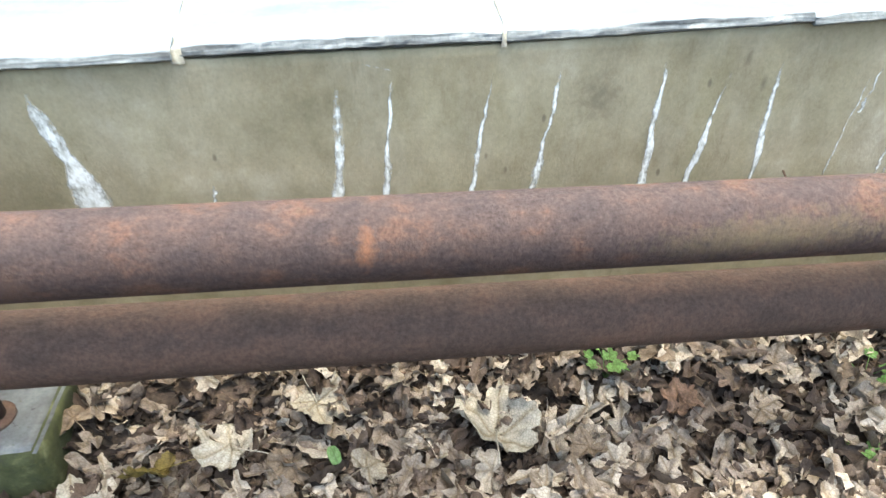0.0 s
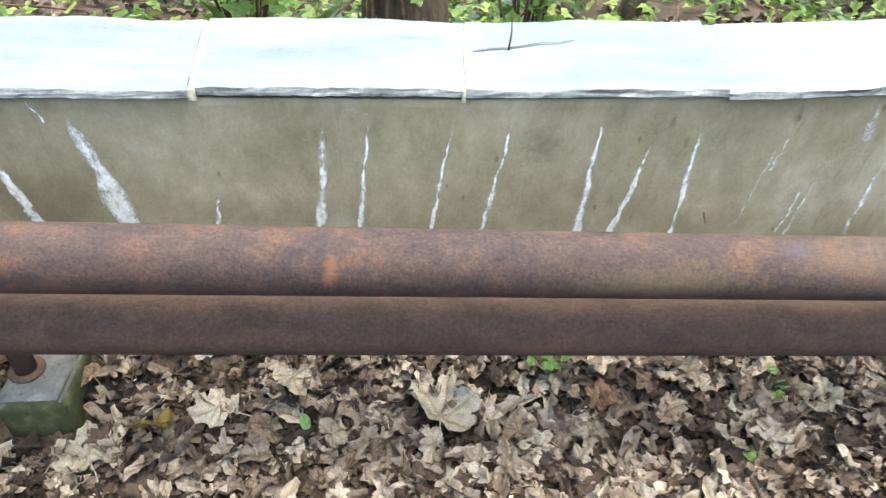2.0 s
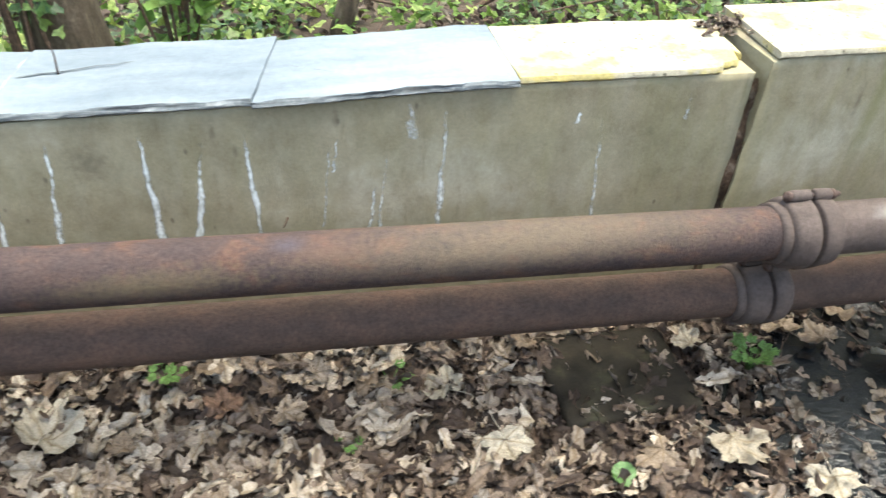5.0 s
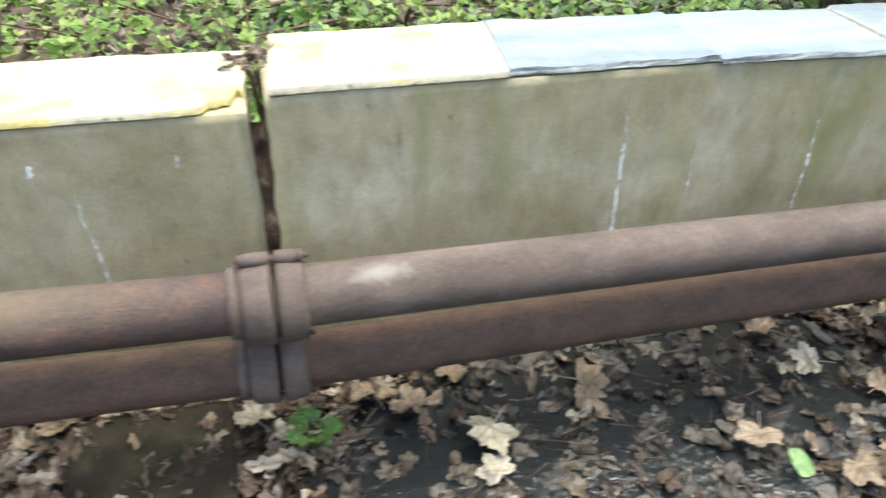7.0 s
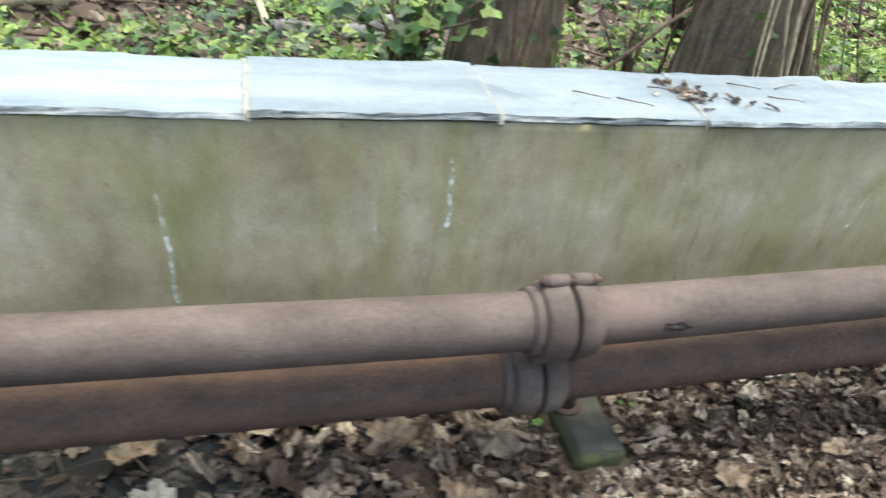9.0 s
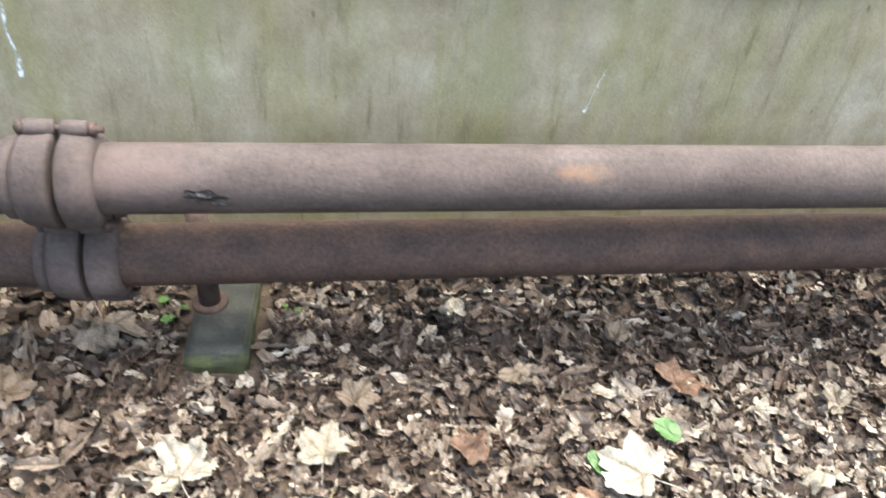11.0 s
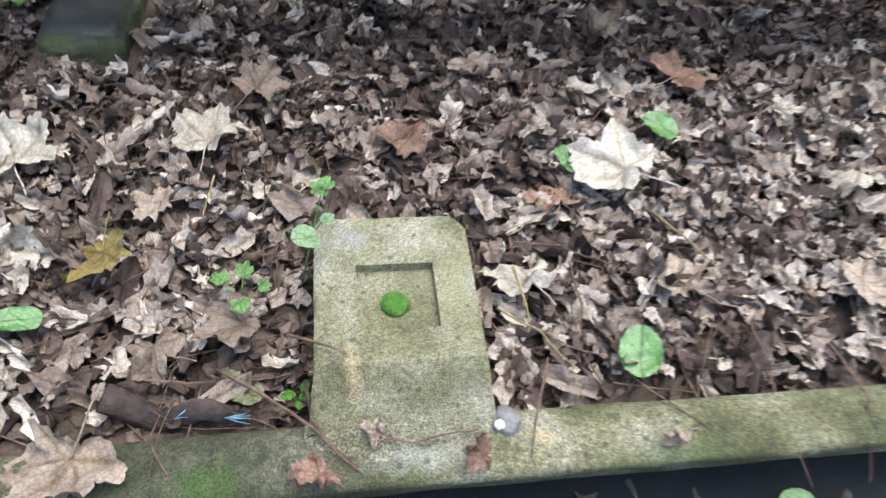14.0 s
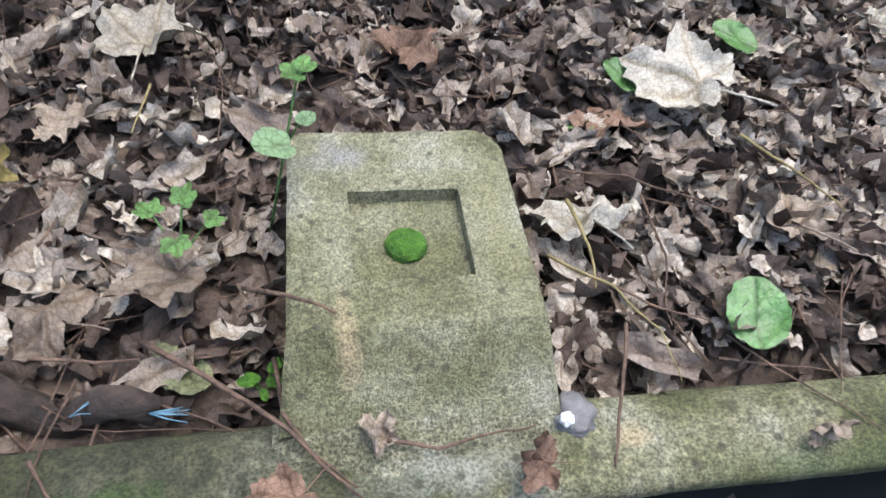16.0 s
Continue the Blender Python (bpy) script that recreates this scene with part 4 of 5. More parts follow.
def mortar_lump(cx, cy, cz, sx, sy, sz, name, material, label, seed):
    bm = bmesh.new()
    bmesh.ops.create_icosphere(bm, subdivisions=4, radius=1)
    for v in bm.verts:
        d = v.co.normalized()
        k = 1 + 0.35 * noise.noise(d * 1.8 + Vector((seed, 0, 0))) + 0.12 * noise.noise(d * 6)
        v.co = Vector((cx + d.x * sx * k, cy + d.y * sy * k, cz + d.z * sz * k))
    return tagged(part(name, bm, material), label, "mortar" if "mortar" in name else name.split("_")[-1])


mortar_lump(7.49, 0.108, -0.03, 0.024, 0.026, 0.016, "stone", M_LOG, "dark grey stone wedged beside the concrete block", 4.0)
mortar_lump(7.474, 0.093, -0.006, 0.008, 0.008, 0.006, "chalk_stone", M_CHALK, "small white pebble on the kerb", 6.0)


# ---- leaves ----
LOBES = (0.0, 0.95, -0.95, 1.95, -1.95)


def maple_radius(a, jag=1.0, seed=0.0):
    """Outline of a five-lobed leaf with toothed, pointed lobes: 0 points away from the stalk."""
    m = abs((a + math.pi) % (2 * math.pi) - math.pi)
    knots = ((0.0, 1.0), (0.46, 0.63), (0.95, 0.93), (1.46, 0.58), (1.95, 0.68), (2.75, 0.34), (math.pi, 0.16))
    for (a0, r0), (a1, r1) in zip(knots[:-1], knots[1:]):
        if m <= a1 + 1e-6:
            d, gap = m - a0, a1 - a0
            r = r0 * r1 * math.sin(gap) / (r0 * math.sin(d) + r1 * math.sin(gap - d))
            r *= 1 + 0.16 * math.sin(math.pi * d / gap)
            break
    tooth = abs((m * 4.3 + 0.3 * math.sin(a)) % 1.0 - 0.5) * 2
    r *= 1 + jag * (0.10 * (tooth - 0.5) + 0.12 * noise.noise(Vector((math.cos(a) * 3, math.sin(a) * 3, seed))) + 0.05 * noise.noise(Vector((math.cos(a) * 14, math.sin(a) * 14, seed))))
    return r


def curl(verts, bend, axis_angle, ripple, seed):
    """Rolls a flat leaf about a line and gives it waves."""
    ca, sa = math.cos(axis_angle), math.sin(axis_angle)
    out = []
    for x, y, z in verts:
        u, w = x * ca + y * sa, -x * sa + y * ca
        z += ripple * noise.noise(Vector((x * 2.2 + seed, y * 2.2, seed))) + ripple * 0.5 * noise.noise(Vector((x * 5 + seed, y * 5, seed)))
        if abs(bend) > 1e-3:
            r = 1 / bend - z
            u, z = r * math.sin(u * bend), 1 / bend - r * math.cos(u * bend)
        out.append((u * ca - w * sa, u * sa + w * ca, z))
    return out


def maple(n=72, rings=6, bend=0.6, axis_angle=0.4, ripple=0.16, seed=0.0, stalk=True, shape=maple_radius):
    """A leaf blade about 1 across each way from its stalk, with ribs."""
    verts, faces, vein = [(0, 0, 0)], [], [1.0]
    for k in range(1, rings + 1):
        for i in range(n):
            a = 2 * math.pi * i / n - math.pi
            rr = shape(a, 1.0, seed) * (k / rings)
            d = min(abs((a - l + math.pi) % (2 * math.pi) - math.pi) for l in (LOBES if shape is maple_radius else (0.0, math.pi))) * rr
            rib = math.exp(-(d / 0.03) ** 2)
            side = 0.5 * max(0.0, math.cos((rr * 9 - d * 7) * 3.0)) ** 8 if n > 60 and shape is maple_radius else 0.0
            verts.append((rr * math.sin(a), rr * math.cos(a), -0.018 * rib))
            vein.append(max(rib, side))
    for i in range(n):
        faces.append((0, 1 + i, 1 + (i + 1) % n))
    for k in range(rings - 1):
        for i in range(n):
            a, b = 1 + k * n + i, 1 + k * n + (i + 1) % n
            faces.append((a, a + n, b + n, b))
    verts = curl(verts, bend, axis_angle, ripple, seed)
    if stalk:
        v, f = tube([(0, 0, 0), (0.03, -0.35, 0.03), (0.1, -0.7, 0.02), (0.12, -0.95, 0.0)], [0.022, 0.016, 0.014, 0.018], 6)
        o = len(verts)
        verts += [tuple(q) for q in v]
        faces += [tuple(q + o for q in g) for g in f]
        vein += [0.0] * len(v)
    return verts, faces, vein


def oval_radius(a, jag=1.0, seed=0.0):
    r = 0.5 + 0.28 * math.cos(a) ** 2 + 0.12 * max(0.0, math.cos(a)) ** 6
    return r * (1 + jag * 0.05 * noise.noise(Vector((math.cos(a) * 5, math.sin(a) * 5, seed))))


def egg_radius(a, jag=1.0, seed=0.0):
    r = 0.55 + 0.10 * math.cos(a) ** 2 + 0.10 * max(0.0, math.cos(a)) ** 5
    return r * (1 + jag * 0.06 * noise.noise(Vector((math.cos(a) * 4, math.sin(a) * 4, seed))))


def round_radius(a, jag=1.0, seed=0.0):
    return (0.62 - 0.2 * max(0.0, -math.cos(a)) ** 8) * (1 + jag * 0.05 * noise.noise(Vector((math.cos(a) * 9, math.sin(a) * 9, seed))))


def hero(x, y, size, spin, material, label, name="maple_leaf", tip=10, side=0, up=0.03, bend=0.7, ripple=0.2, seed=0.0, shape=maple_radius, stalk=True, category="leaf"):
    v, f, vein = maple(110, 7, bend, seed * 1.3, ripple, seed, stalk, shape)
    s = size / 1.5
    me = mesh_of(name, [(a * s, b * s, c * s) for a, b, c in v], f, material, True, {"vein": vein})
    ob = new(name, me)
    ob.matrix_world = pose(x, y, ground_z(x, y) + up, tip, side, spin)
    return tagged(ob, label, category, "fallen leaves")


P, T, B, W = M_PALE, M_TAN, M_BROWN, M_BLEACHED
LAB = {W: "large bleached white fallen maple leaf on brown litter", P: "large pale cream fallen maple leaf, dry and curled", T: "tan fallen maple leaf on the litter", B: "dark brown fallen maple leaf on the litter"}
# x, y, size, spin, material
WEST = [(0.30, 1.34, 0.27, -20, W), (-0.47, 1.37, 0.19, 70, W), (-0.94, 1.52, 0.15, 30, T), (-0.23, 1.50, 0.16, 200, P), (0.91, 1.38, 0.14, 10, B), (1.45, 1.40, 0.15, 20, T),
        (-0.31, 1.32, 0.13, 150, T), (-0.88, 1.22, 0.22, 20, P), (0.89, 1.54, 0.13, 90, T), (1.13, 1.32, 0.15, 240, T), (-0.09, 1.28, 0.13, 300, P), (0.57, 1.27, 0.14, 120, T)]
MIDDLE = [(1.76, 1.34, 0.18, 40, P), (1.92, 1.06, 0.18, 190, P), (2.73, 0.91, 0.22, 200, P), (2.48, 0.92, 0.17, 100, T), (2.82, 1.40, 0.14, 20, P), (3.26, 1.43, 0.19, 0, T), (3.40, 1.34, 0.16, 70, T),
          (3.64, 1.16, 0.22, 130, P), (4.10, 1.30, 0.27, 250, T), (3.62, 0.99, 0.13, 20, P), (2.14, 1.52, 0.14, 80, T), (3.03, 0.71, 0.20, 160, P)]
MIDDLE_B = [(4.91, 1.19, 0.12, 0, P), (5.07, 1.22, 0.15, 60, P), (4.61, 0.92, 0.17, 140, T), (3.58, 1.47, 0.15, 330, T), (5.87, 1.33, 0.20, 45, T), (6.25, 1.33, 0.22, 200, T), (5.43, 1.47, 0.17, 10, P),
            (5.59, 1.13, 0.15, 100, P), (5.23, 1.02, 0.14, 280, T), (4.88, 0.72, 0.16, 190, T), (6.03, 1.07, 0.17, 320, T), (4.98, 1.42, 0.16, 20, T)]
EAST = [(6.96, 0.79, 0.16, -10, P), (7.85, 0.665, 0.20, 50, W), (7.58, 0.385, 0.15, 10, W), (7.875, 0.362, 0.14, 30, T), (6.93, 0.27, 0.11, 60, T), (6.577, 0.754, 0.19, 20, P), (8.415, 0.64, 0.18, 20, P), (8.09, 1.0, 0.18, 300, B),
        (7.566, 1.072, 0.13, 200, T), (7.046, 0.991, 0.13, -40, T), (8.626, 0.457, 0.17, 140, B), (8.487, 0.205, 0.17, 80, P)]
EAST_B = [(6.89, 0.62, 0.11, 70, T), (8.596, 0.888, 0.12, 40, P), (7.395, 1.372, 0.11, 0, P), (8.92, 1.107, 0.14, 200, T), (6.895, 1.277, 0.10, 120, T), (7.40, 0.80, 0.13, 90, B), (8.327, 0.893, 0.09, 250, P),
          (7.96, 1.22, 0.12, 30, T), (6.62, 0.52, 0.15, 200, P), (8.25, 0.34, 0.12, 270, T), (7.06, 0.31, 0.12, 110, T), (7.69, 0.60, 0.12, 10, B)]
k = 0
for rows_ in (WEST, MIDDLE, MIDDLE_B, EAST, EAST_B):
    for x, y, size, spin, material in rows_:
        k += 1
        rng = random.Random(k)
        hero(x, y, size, spin, material, LAB[material], tip=rng.uniform(-26, 8), side=rng.uniform(-12, 12), up=(0.085 if material is W else 0.062) + 0.012 * rng.random(),
             bend=rng.choice((0.9, 1.2, 1.7, -0.9)), ripple=rng.uniform(0.2, 0.36), seed=k * 0.77)
for x, y, size, spin, sd in ((6.80, 0.49, 0.15, 170, 1.0), (-0.66, 1.31, 0.17, 90, 2.0)):
    hero(x, y, size, spin, M_YELLOW, "yellowing fallen maple leaf with green patches", up=0.085, tip=-10, side=38, bend=1.2, seed=sd)
for x, y, size, spin, shape, lab in ((7.745, 0.205, 0.105, -15, egg_radius, "glossy fresh green round leaf by the kerb"), (7.99, 0.82, 0.10, 60, egg_radius, "fresh bright green fallen leaf"),
                                     (6.69, 0.35, 0.07, 100, oval_radius, "fresh bright green fallen leaf"), (-0.18, 1.32, 0.055, 20, oval_radius, "small bright green fallen leaf"),
                                     (8.46, 0.29, 0.08, 120, oval_radius, "fresh bright green fallen leaf"), (2.30, 0.85, 0.11, 40, round_radius, "fresh bright green fallen leaf"),
                                     (4.68, 0.77, 0.10, 0, oval_radius, "yellow-green fallen leaf on wet mud"), (7.745, 0.73, 0.07, 30, oval_radius, "small bright green fallen leaf")):
    hero(x, y, size, spin, M_GREEN, lab, "green_leaf", tip=14, side=-8, up=0.07, bend=0.8, ripple=0.08, seed=4.83 + 0.1 * math.sin(x * 9), shape=shape, stalk=False)
ob = hero(8.04, -0.03, 0.11, 30, M_GREEN, "green leaf floating on the dark water", "green_leaf", tip=6, up=0, bend=0.4, ripple=0.06, seed=3.0, shape=round_radius, stalk=False)
ob.location.z = -0.205
hero(7.06, 0.21, 0.075, 60, M_OLIVE, "dull olive fallen leaf", "olive_leaf", up=0.035, seed=5.0, shape=oval_radius, stalk=False)
for x, y, size, spin, material, tip, sd, bend in ((6.83, 0.085, 0.17, 150, T, -25, 4.0, 2.2), (7.765, 0.055, 0.06, 10, T, 60, 6.0, 2.8), (7.275, 0.09, 0.05, 40, T, 30, 7.0, 2.8), (7.44, 0.05, 0.065, 80, B, 10, 8.0, 2.4), (7.19, 0.035, 0.08, 130, B, 8, 9.0, 2.0)):
    ob = hero(x, y, size, spin, material, "curled brown dead leaf lying on the kerb", tip=tip, bend=bend, ripple=0.3, seed=sd)
    ob.location.z = -0.018 + 0.1 * size


# ---- leaf litter, joined: past counting ----
def fragment(an, jag, sd):
    return 0.5 + 0.4 * noise.noise(Vector((math.cos(an) * 2, math.sin(an) * 2, sd))) + 0.1 * noise.noise(Vector((math.cos(an) * 5, math.sin(an) * 5, sd)))


def ragged_radius(a, jag=1.0, seed=0.0):
    r = oval_radius(a, 0.0, seed)
    return r * (1 + 0.5 * noise.noise(Vector((math.cos(a) * 2.2, math.sin(a) * 2.2, seed))) + 0.13 * noise.noise(Vector((math.cos(a) * 6, math.sin(a) * 6, seed))))


def folded(verts, angle):
    """Folds a leaf along its midrib."""
    c, t = math.cos(angle), math.sin(angle)
    return [(x * c, y, z + abs(x) * t) for x, y, z in verts]


def pieces(seed, count_each=7):
    """Leaf templates: whole, folded, torn and rolled ones, in turn."""
    rng = random.Random(seed)
    out = []
    for q in range(count_each):
        out.append(maple(44, 3, rng.choice((-1, 1)) * rng.uniform(0.5, 1.7), rng.uniform(0, 3), 0.35, seed + q, False))
        v, f, a = maple(22, 3, rng.uniform(0.2, 1.2), 1.57, 0.35, seed + q + 20, False, ragged_radius)
        out.append((folded([(x * 0.9, y * 1.15, z) for x, y, z in v], rng.uniform(0.4, 1.2)), f, a))
        out.append(maple(18, 2, rng.uniform(-1.8, 1.8), rng.uniform(0, 3), 0.6, seed + q + 40, False, fragment))
        v, f, a = maple(20, 3, rng.uniform(1.4, 2.7), rng.uniform(-0.4, 0.4), 0.45, seed + q + 60, False, ragged_radius)
        out.append(([(x * 0.9, y * 1.35, z * 0.8) for x, y, z in v], f, a))
        v, f, a = maple(20, 3, rng.uniform(0.6, 1.6), rng.uniform(0, 3), 0.6, seed + q + 80, False, ragged_radius)
        out.append(([(x * 0.8, y * 1.25, z) for x, y, z in v], f, a))
    return [(np.array(v), f, np.array(a)) for v, f, a in out]


def turn(rng, flat):
    e = Euler((rng.gauss(0, flat), rng.gauss(0, flat), rng.uniform(0, 6.283)))
    return np.array(e.to_matrix())


def scatter(name, material, count, where, size, flat, lift, label, seed, templates, category="leaf litter"):
    rng = random.Random(seed)
    bag = Bag()
    made = 0
    while made < count:
        got = where(rng)
        if got is None:
            continue
        x, y, z, scale = got
        v, f, a = rng.choice(templates)
        s = rng.uniform(*size) * scale
        bag.add(v @ turn(rng, flat).T * s + np.array((x, y, z + rng.uniform(*lift))), f, a)
        made += 1
    ob = new(name, bag.mesh(name, material))
    return tagged(ob, label, category, kind="stuff")


def in_mud(x, y):
    return ((x - 4.25) / 1.35) ** 2 + ((y - 0.95) / 0.72) ** 2 + 0.3 * fbm(x, y, 2.5, 6.0) < 1


def blocked(x, y):
    if 7.17 < x < 7.48 and y < 0.52 or x > 4.5 and y < 0.15:
        return True
    if -1.24 < x < -0.93 and y > 1.30 or 6.47 < x < 6.76 and y > 1.12:
        return True
    return 2.24 < x < 2.70 and 1.16 < y < 1.54 and fbm(x, y, 5, 8.0) < 0.05


def strip(rng):
    x, y = rng.uniform(-2.2, 9.6), rng.uniform(-0.1, 1.68)
    if blocked(x, y) or in_mud(x, y) and rng.random() < 0.965:
        return None
    return x, y, ground_z(x, y), 1.18 if x < 6.2 else 0.95


def near_east(rng):
    x, y = rng.uniform(6.3, 9.0), rng.uniform(0.2, 1.68)
    return None if blocked(x, y) else (x, y, ground_z(x, y), 1.0)


def mud(rng):
    x, y = rng.uniform(2.8, 6.1), rng.uniform(0.2, 1.6)
    return (x, y, max(ground_z(x, y), -0.074), 1.0) if in_mud(x, y) else None


TEMPL = pieces(3)
FLAT = [(np.array(v), f, np.array(a)) for v, f, a in (maple(26, 3, 0.4, q, 0.25, 90 + q, False, (maple_radius, ragged_radius)[q % 2]) for q in range(10))]
BITS = [t for i, t in enumerate(TEMPL) if i % 5 > 1]
# darkened lower leaves give the litter painted depth
scatter("leaf_litter", M_UNDER_LITTER, 8500, strip, (0.02, 0.045), 0.5, (0.0, 0.022), "lower leaf litter, darkened to show shade between leaves", 12, BITS)
scatter("leaf_litter", M_LITTER, 7200, strip, (0.03, 0.068), 0.42, (0.014, 0.045), "thick brown dry leaf litter on the ground", 11, TEMPL)
scatter("leaf_litter", M_LITTER, 2600, near_east, (0.02, 0.045), 0.45, (0.012, 0.045), "crumbled dry leaves by the kerb", 13, TEMPL)


def west_strip(rng):
    x, y = rng.uniform(-1.8, 2.2), rng.uniform(0.9, 1.66)
    return None if blocked(x, y) or x > 1.6 and rng.random() < 0.6 else (x, y, ground_z(x, y), 1.2)


def by_kerb(rng):
    x, y = rng.uniform(6.4, 9.2), rng.uniform(0.18, 1.0)
    return None if blocked(x, y) or rng.random() > 0.25 + 0.7 * smoothstep(7.4, 8.0, x) else (x, y, ground_z(x, y), 1.0)


scatter("leaf_litter", M_PALE_LITTER, 400, west_strip, (0.035, 0.075), 0.4, (0.025, 0.05), "pale bleached dry leaves on the litter", 16, TEMPL)
scatter("leaf_litter", M_PALE_LITTER, 700, by_kerb, (0.02, 0.06), 0.4, (0.025, 0.05), "pale bleached dry leaves on the litter", 17, TEMPL)
scatter("wet_leaves", M_WET, 420, mud, (0.035, 0.08), 0.12, (0.0, 0.012), "dark wet leaves pressed into the mud", 14, FLAT)


def on_water(rng):
    x, y = rng.uniform(6.0, 9.6), rng.uniform(-1.0, 0.02)
    return x, y, -0.22, 1.0


scatter("wet_leaves", M_WET, 750, on_water, (0.025, 0.06), 0.25, (-0.012, 0.006), "dark sodden leaves floating on the water", 15, FLAT)


# ---- twigs ----
def twig_mesh(points, r, seed, sides=6):
    pts = []
    for a, b in zip(points[:-1], points[1:]):
        for i in range(6):
            q = Vector(a).lerp(Vector(b), i / 6)
            q += Vector((0.006 * fbm(q.x, q.y, 9, seed), 0.006 * fbm(q.y, q.x, 9, seed + 1), 0.004 * fbm(q.x, q.y, 7, seed + 2)))
            pts.append(q)
    pts.append(Vector(points[-1]))
    n = len(pts)
    return tube(pts, [r * (1 - 0.6 * i / (n - 1)) for i in range(n)], sides)


def twig(points, r, label, material=None, seed=1.0):
    v, f = twig_mesh(points, r, seed)
    return tagged(new("twig", mesh_of("twig", v, f, material or M_TWIG)), label, "twig", "fallen twigs")


twig([(7.141, 0.263, 0.030), (7.189, 0.218, 0.075), (7.223, 0.201, 0.078), (7.237, 0.198, 0.066)], 0.0032, "bent brown stalk resting on the concrete block", seed=30.0)
twig([(7.024, 0.233, -0.020), (7.089, 0.182, -0.005), (7.171, 0.111, 0.000), (7.211, 0.079, -0.015), (7.254, 0.035, -0.020)], 0.004, "long brown bramble stem across the kerb", seed=31.0)
twig([(7.166, 0.207, -0.030), (7.176, 0.125, 0.000), (7.201, 0.089, -0.012), (7.250, 0.046, -0.020)], 0.003, "long brown bramble stem across the kerb", seed=32.0)
twig([(6.908, 0.222, -0.020), (6.978, 0.209, -0.020), (7.024, 0.212, -0.020)], 0.003, "thin brown twig on the leaf litter", seed=33.0)
twig([(7.283, 0.088, -0.012), (7.335, 0.075, -0.010), (7.390, 0.084, -0.008), (7.439, 0.090, -0.010)], 0.0026, "thin reddish twig lying on the mortar", seed=34.0)
twig([(7.581, 0.208, -0.010), (7.546, 0.124, 0.000), (7.526, 0.073, -0.018), (7.513, 0.018, -0.050)], 0.0028, "thin dry stem hanging over the kerb", seed=35.0)
twig([(7.505, 0.322, -0.010), (7.574, 0.259, 0.000), (7.617, 0.194, -0.005), (7.626, 0.134, -0.020)], 0.0022, "yellow leaf stalk on the litter", M_STALK, seed=36.0)
twig([(7.874, 0.550, -0.010), (7.924, 0.468, -0.010), (7.964, 0.372, -0.010)], 0.0028, "yellow leaf stalk on the litter", M_STALK, seed=37.0)
twig([(7.550, 0.392, 0.010), (7.560, 0.320, 0.005), (7.557, 0.265, -0.010)], 0.0034, "thick green-yellow leaf stalk across a pale leaf", M_STALK, seed=38.0)
twig([(7.668, 0.421, -0.010), (7.667, 0.312, -0.010), (7.636, 0.204, -0.010)], 0.0022, "thin brown twig on the leaf litter", seed=39.0)
twig([(7.567, 0.276, -0.005), (7.626, 0.228, -0.005), (7.684, 0.202, -0.005)], 0.0022, "thin brown twig on the leaf litter", seed=40.0)
twig([(7.565, 0.472, -0.010), (7.659, 0.465, -0.010), (7.752, 0.409, -0.010), (7.867, 0.329, -0.010)], 0.0022, "thin brown twig on the leaf litter", seed=41.0)
twig([(6.983, 0.677, 0.000), (6.976, 0.624, 0.000), (6.972, 0.564, 0.000)], 0.0024, "yellow leaf stalk on the litter", M_STALK, seed=42.0)
twig([(6.942, 0.103, -0.010), (6.954, 0.086, -0.020), (6.968, 0.058, -0.030)], 0.0028, "thin dry stem hanging over the kerb", seed=43.0)
twig([(8.1, 0.20, 0.0), (8.13, 0.10, -0.01), (8.12, -0.02, -0.1)], 0.003, "thin dry stem hanging over the kerb", seed=9.0)
twig([(-0.02, 1.60, 0.02), (0.25, 1.58, 0.035), (0.52, 1.60, 0.03)], 0.006, "grey-brown twig lying near the wall", seed=10.0)
twig([(-0.45, 1.50, 0.0), (-0.25, 1.53, 0.01), (-0.1, 1.50, 0.0)], 0.004, "thin brown twig on the leaf litter", seed=11.0)


def frayed_rope(x, y, z, heading, count, length, seed):
    rng = random.Random(seed)
    ob = thing("frayed_rope", (x, y, z), "frayed end of pale blue plastic rope in the litter", "rope")
    for q in range(count):
        a = heading + rng.uniform(-0.35, 0.35)
        n = length * rng.uniform(0.6, 1.1)
        v, f = tube([(x, y, z + 0.002 * q / count), (x + 0.5 * n * math.cos(a), y + 0.5 * n * math.sin(a), z + 0.006), (x + n * math.cos(a + 0.2), y + n * math.sin(a + 0.2), z - 0.002)], 0.0007, 4)
        under(ob, part("strand", mesh_of("strand", v, f, M_ROPE), None))


frayed_rope(7.042, 0.145, -0.020, -0.25, 8, 0.04, 1)
frayed_rope(6.965, 0.148, -0.020, 0.3, 3, 0.03, 2)


def twig_stuff():
    rng = random.Random(5)
    bag = Bag()
    made = 0
    while made < 1700:
        x, y = (rng.uniform(6.2, 9.2) if made % 2 else rng.uniform(-2, 9.4)), rng.uniform(0.15, 1.66)
        if blocked(x, y):
            continue
        a, length = rng.uniform(0, 6.28), rng.uniform(0.06, 0.24)
        z = ground_z(x, y) + rng.uniform(0.02, 0.05)
        v, f = twig_mesh([(x, y, z), (x + length * math.cos(a), y + length * math.sin(a), z + rng.uniform(-0.01, 0.015))], rng.uniform(0.001, 0.0026), made, 4)
        bag.add([tuple(q) for q in v], f)
        made += 1
    tagged(new("fallen_stalks", bag.mesh("fallen_stalks", M_TWIG)), "fine dry stalks and twigs among the leaves", "twigs", kind="stuff")


twig_stuff()


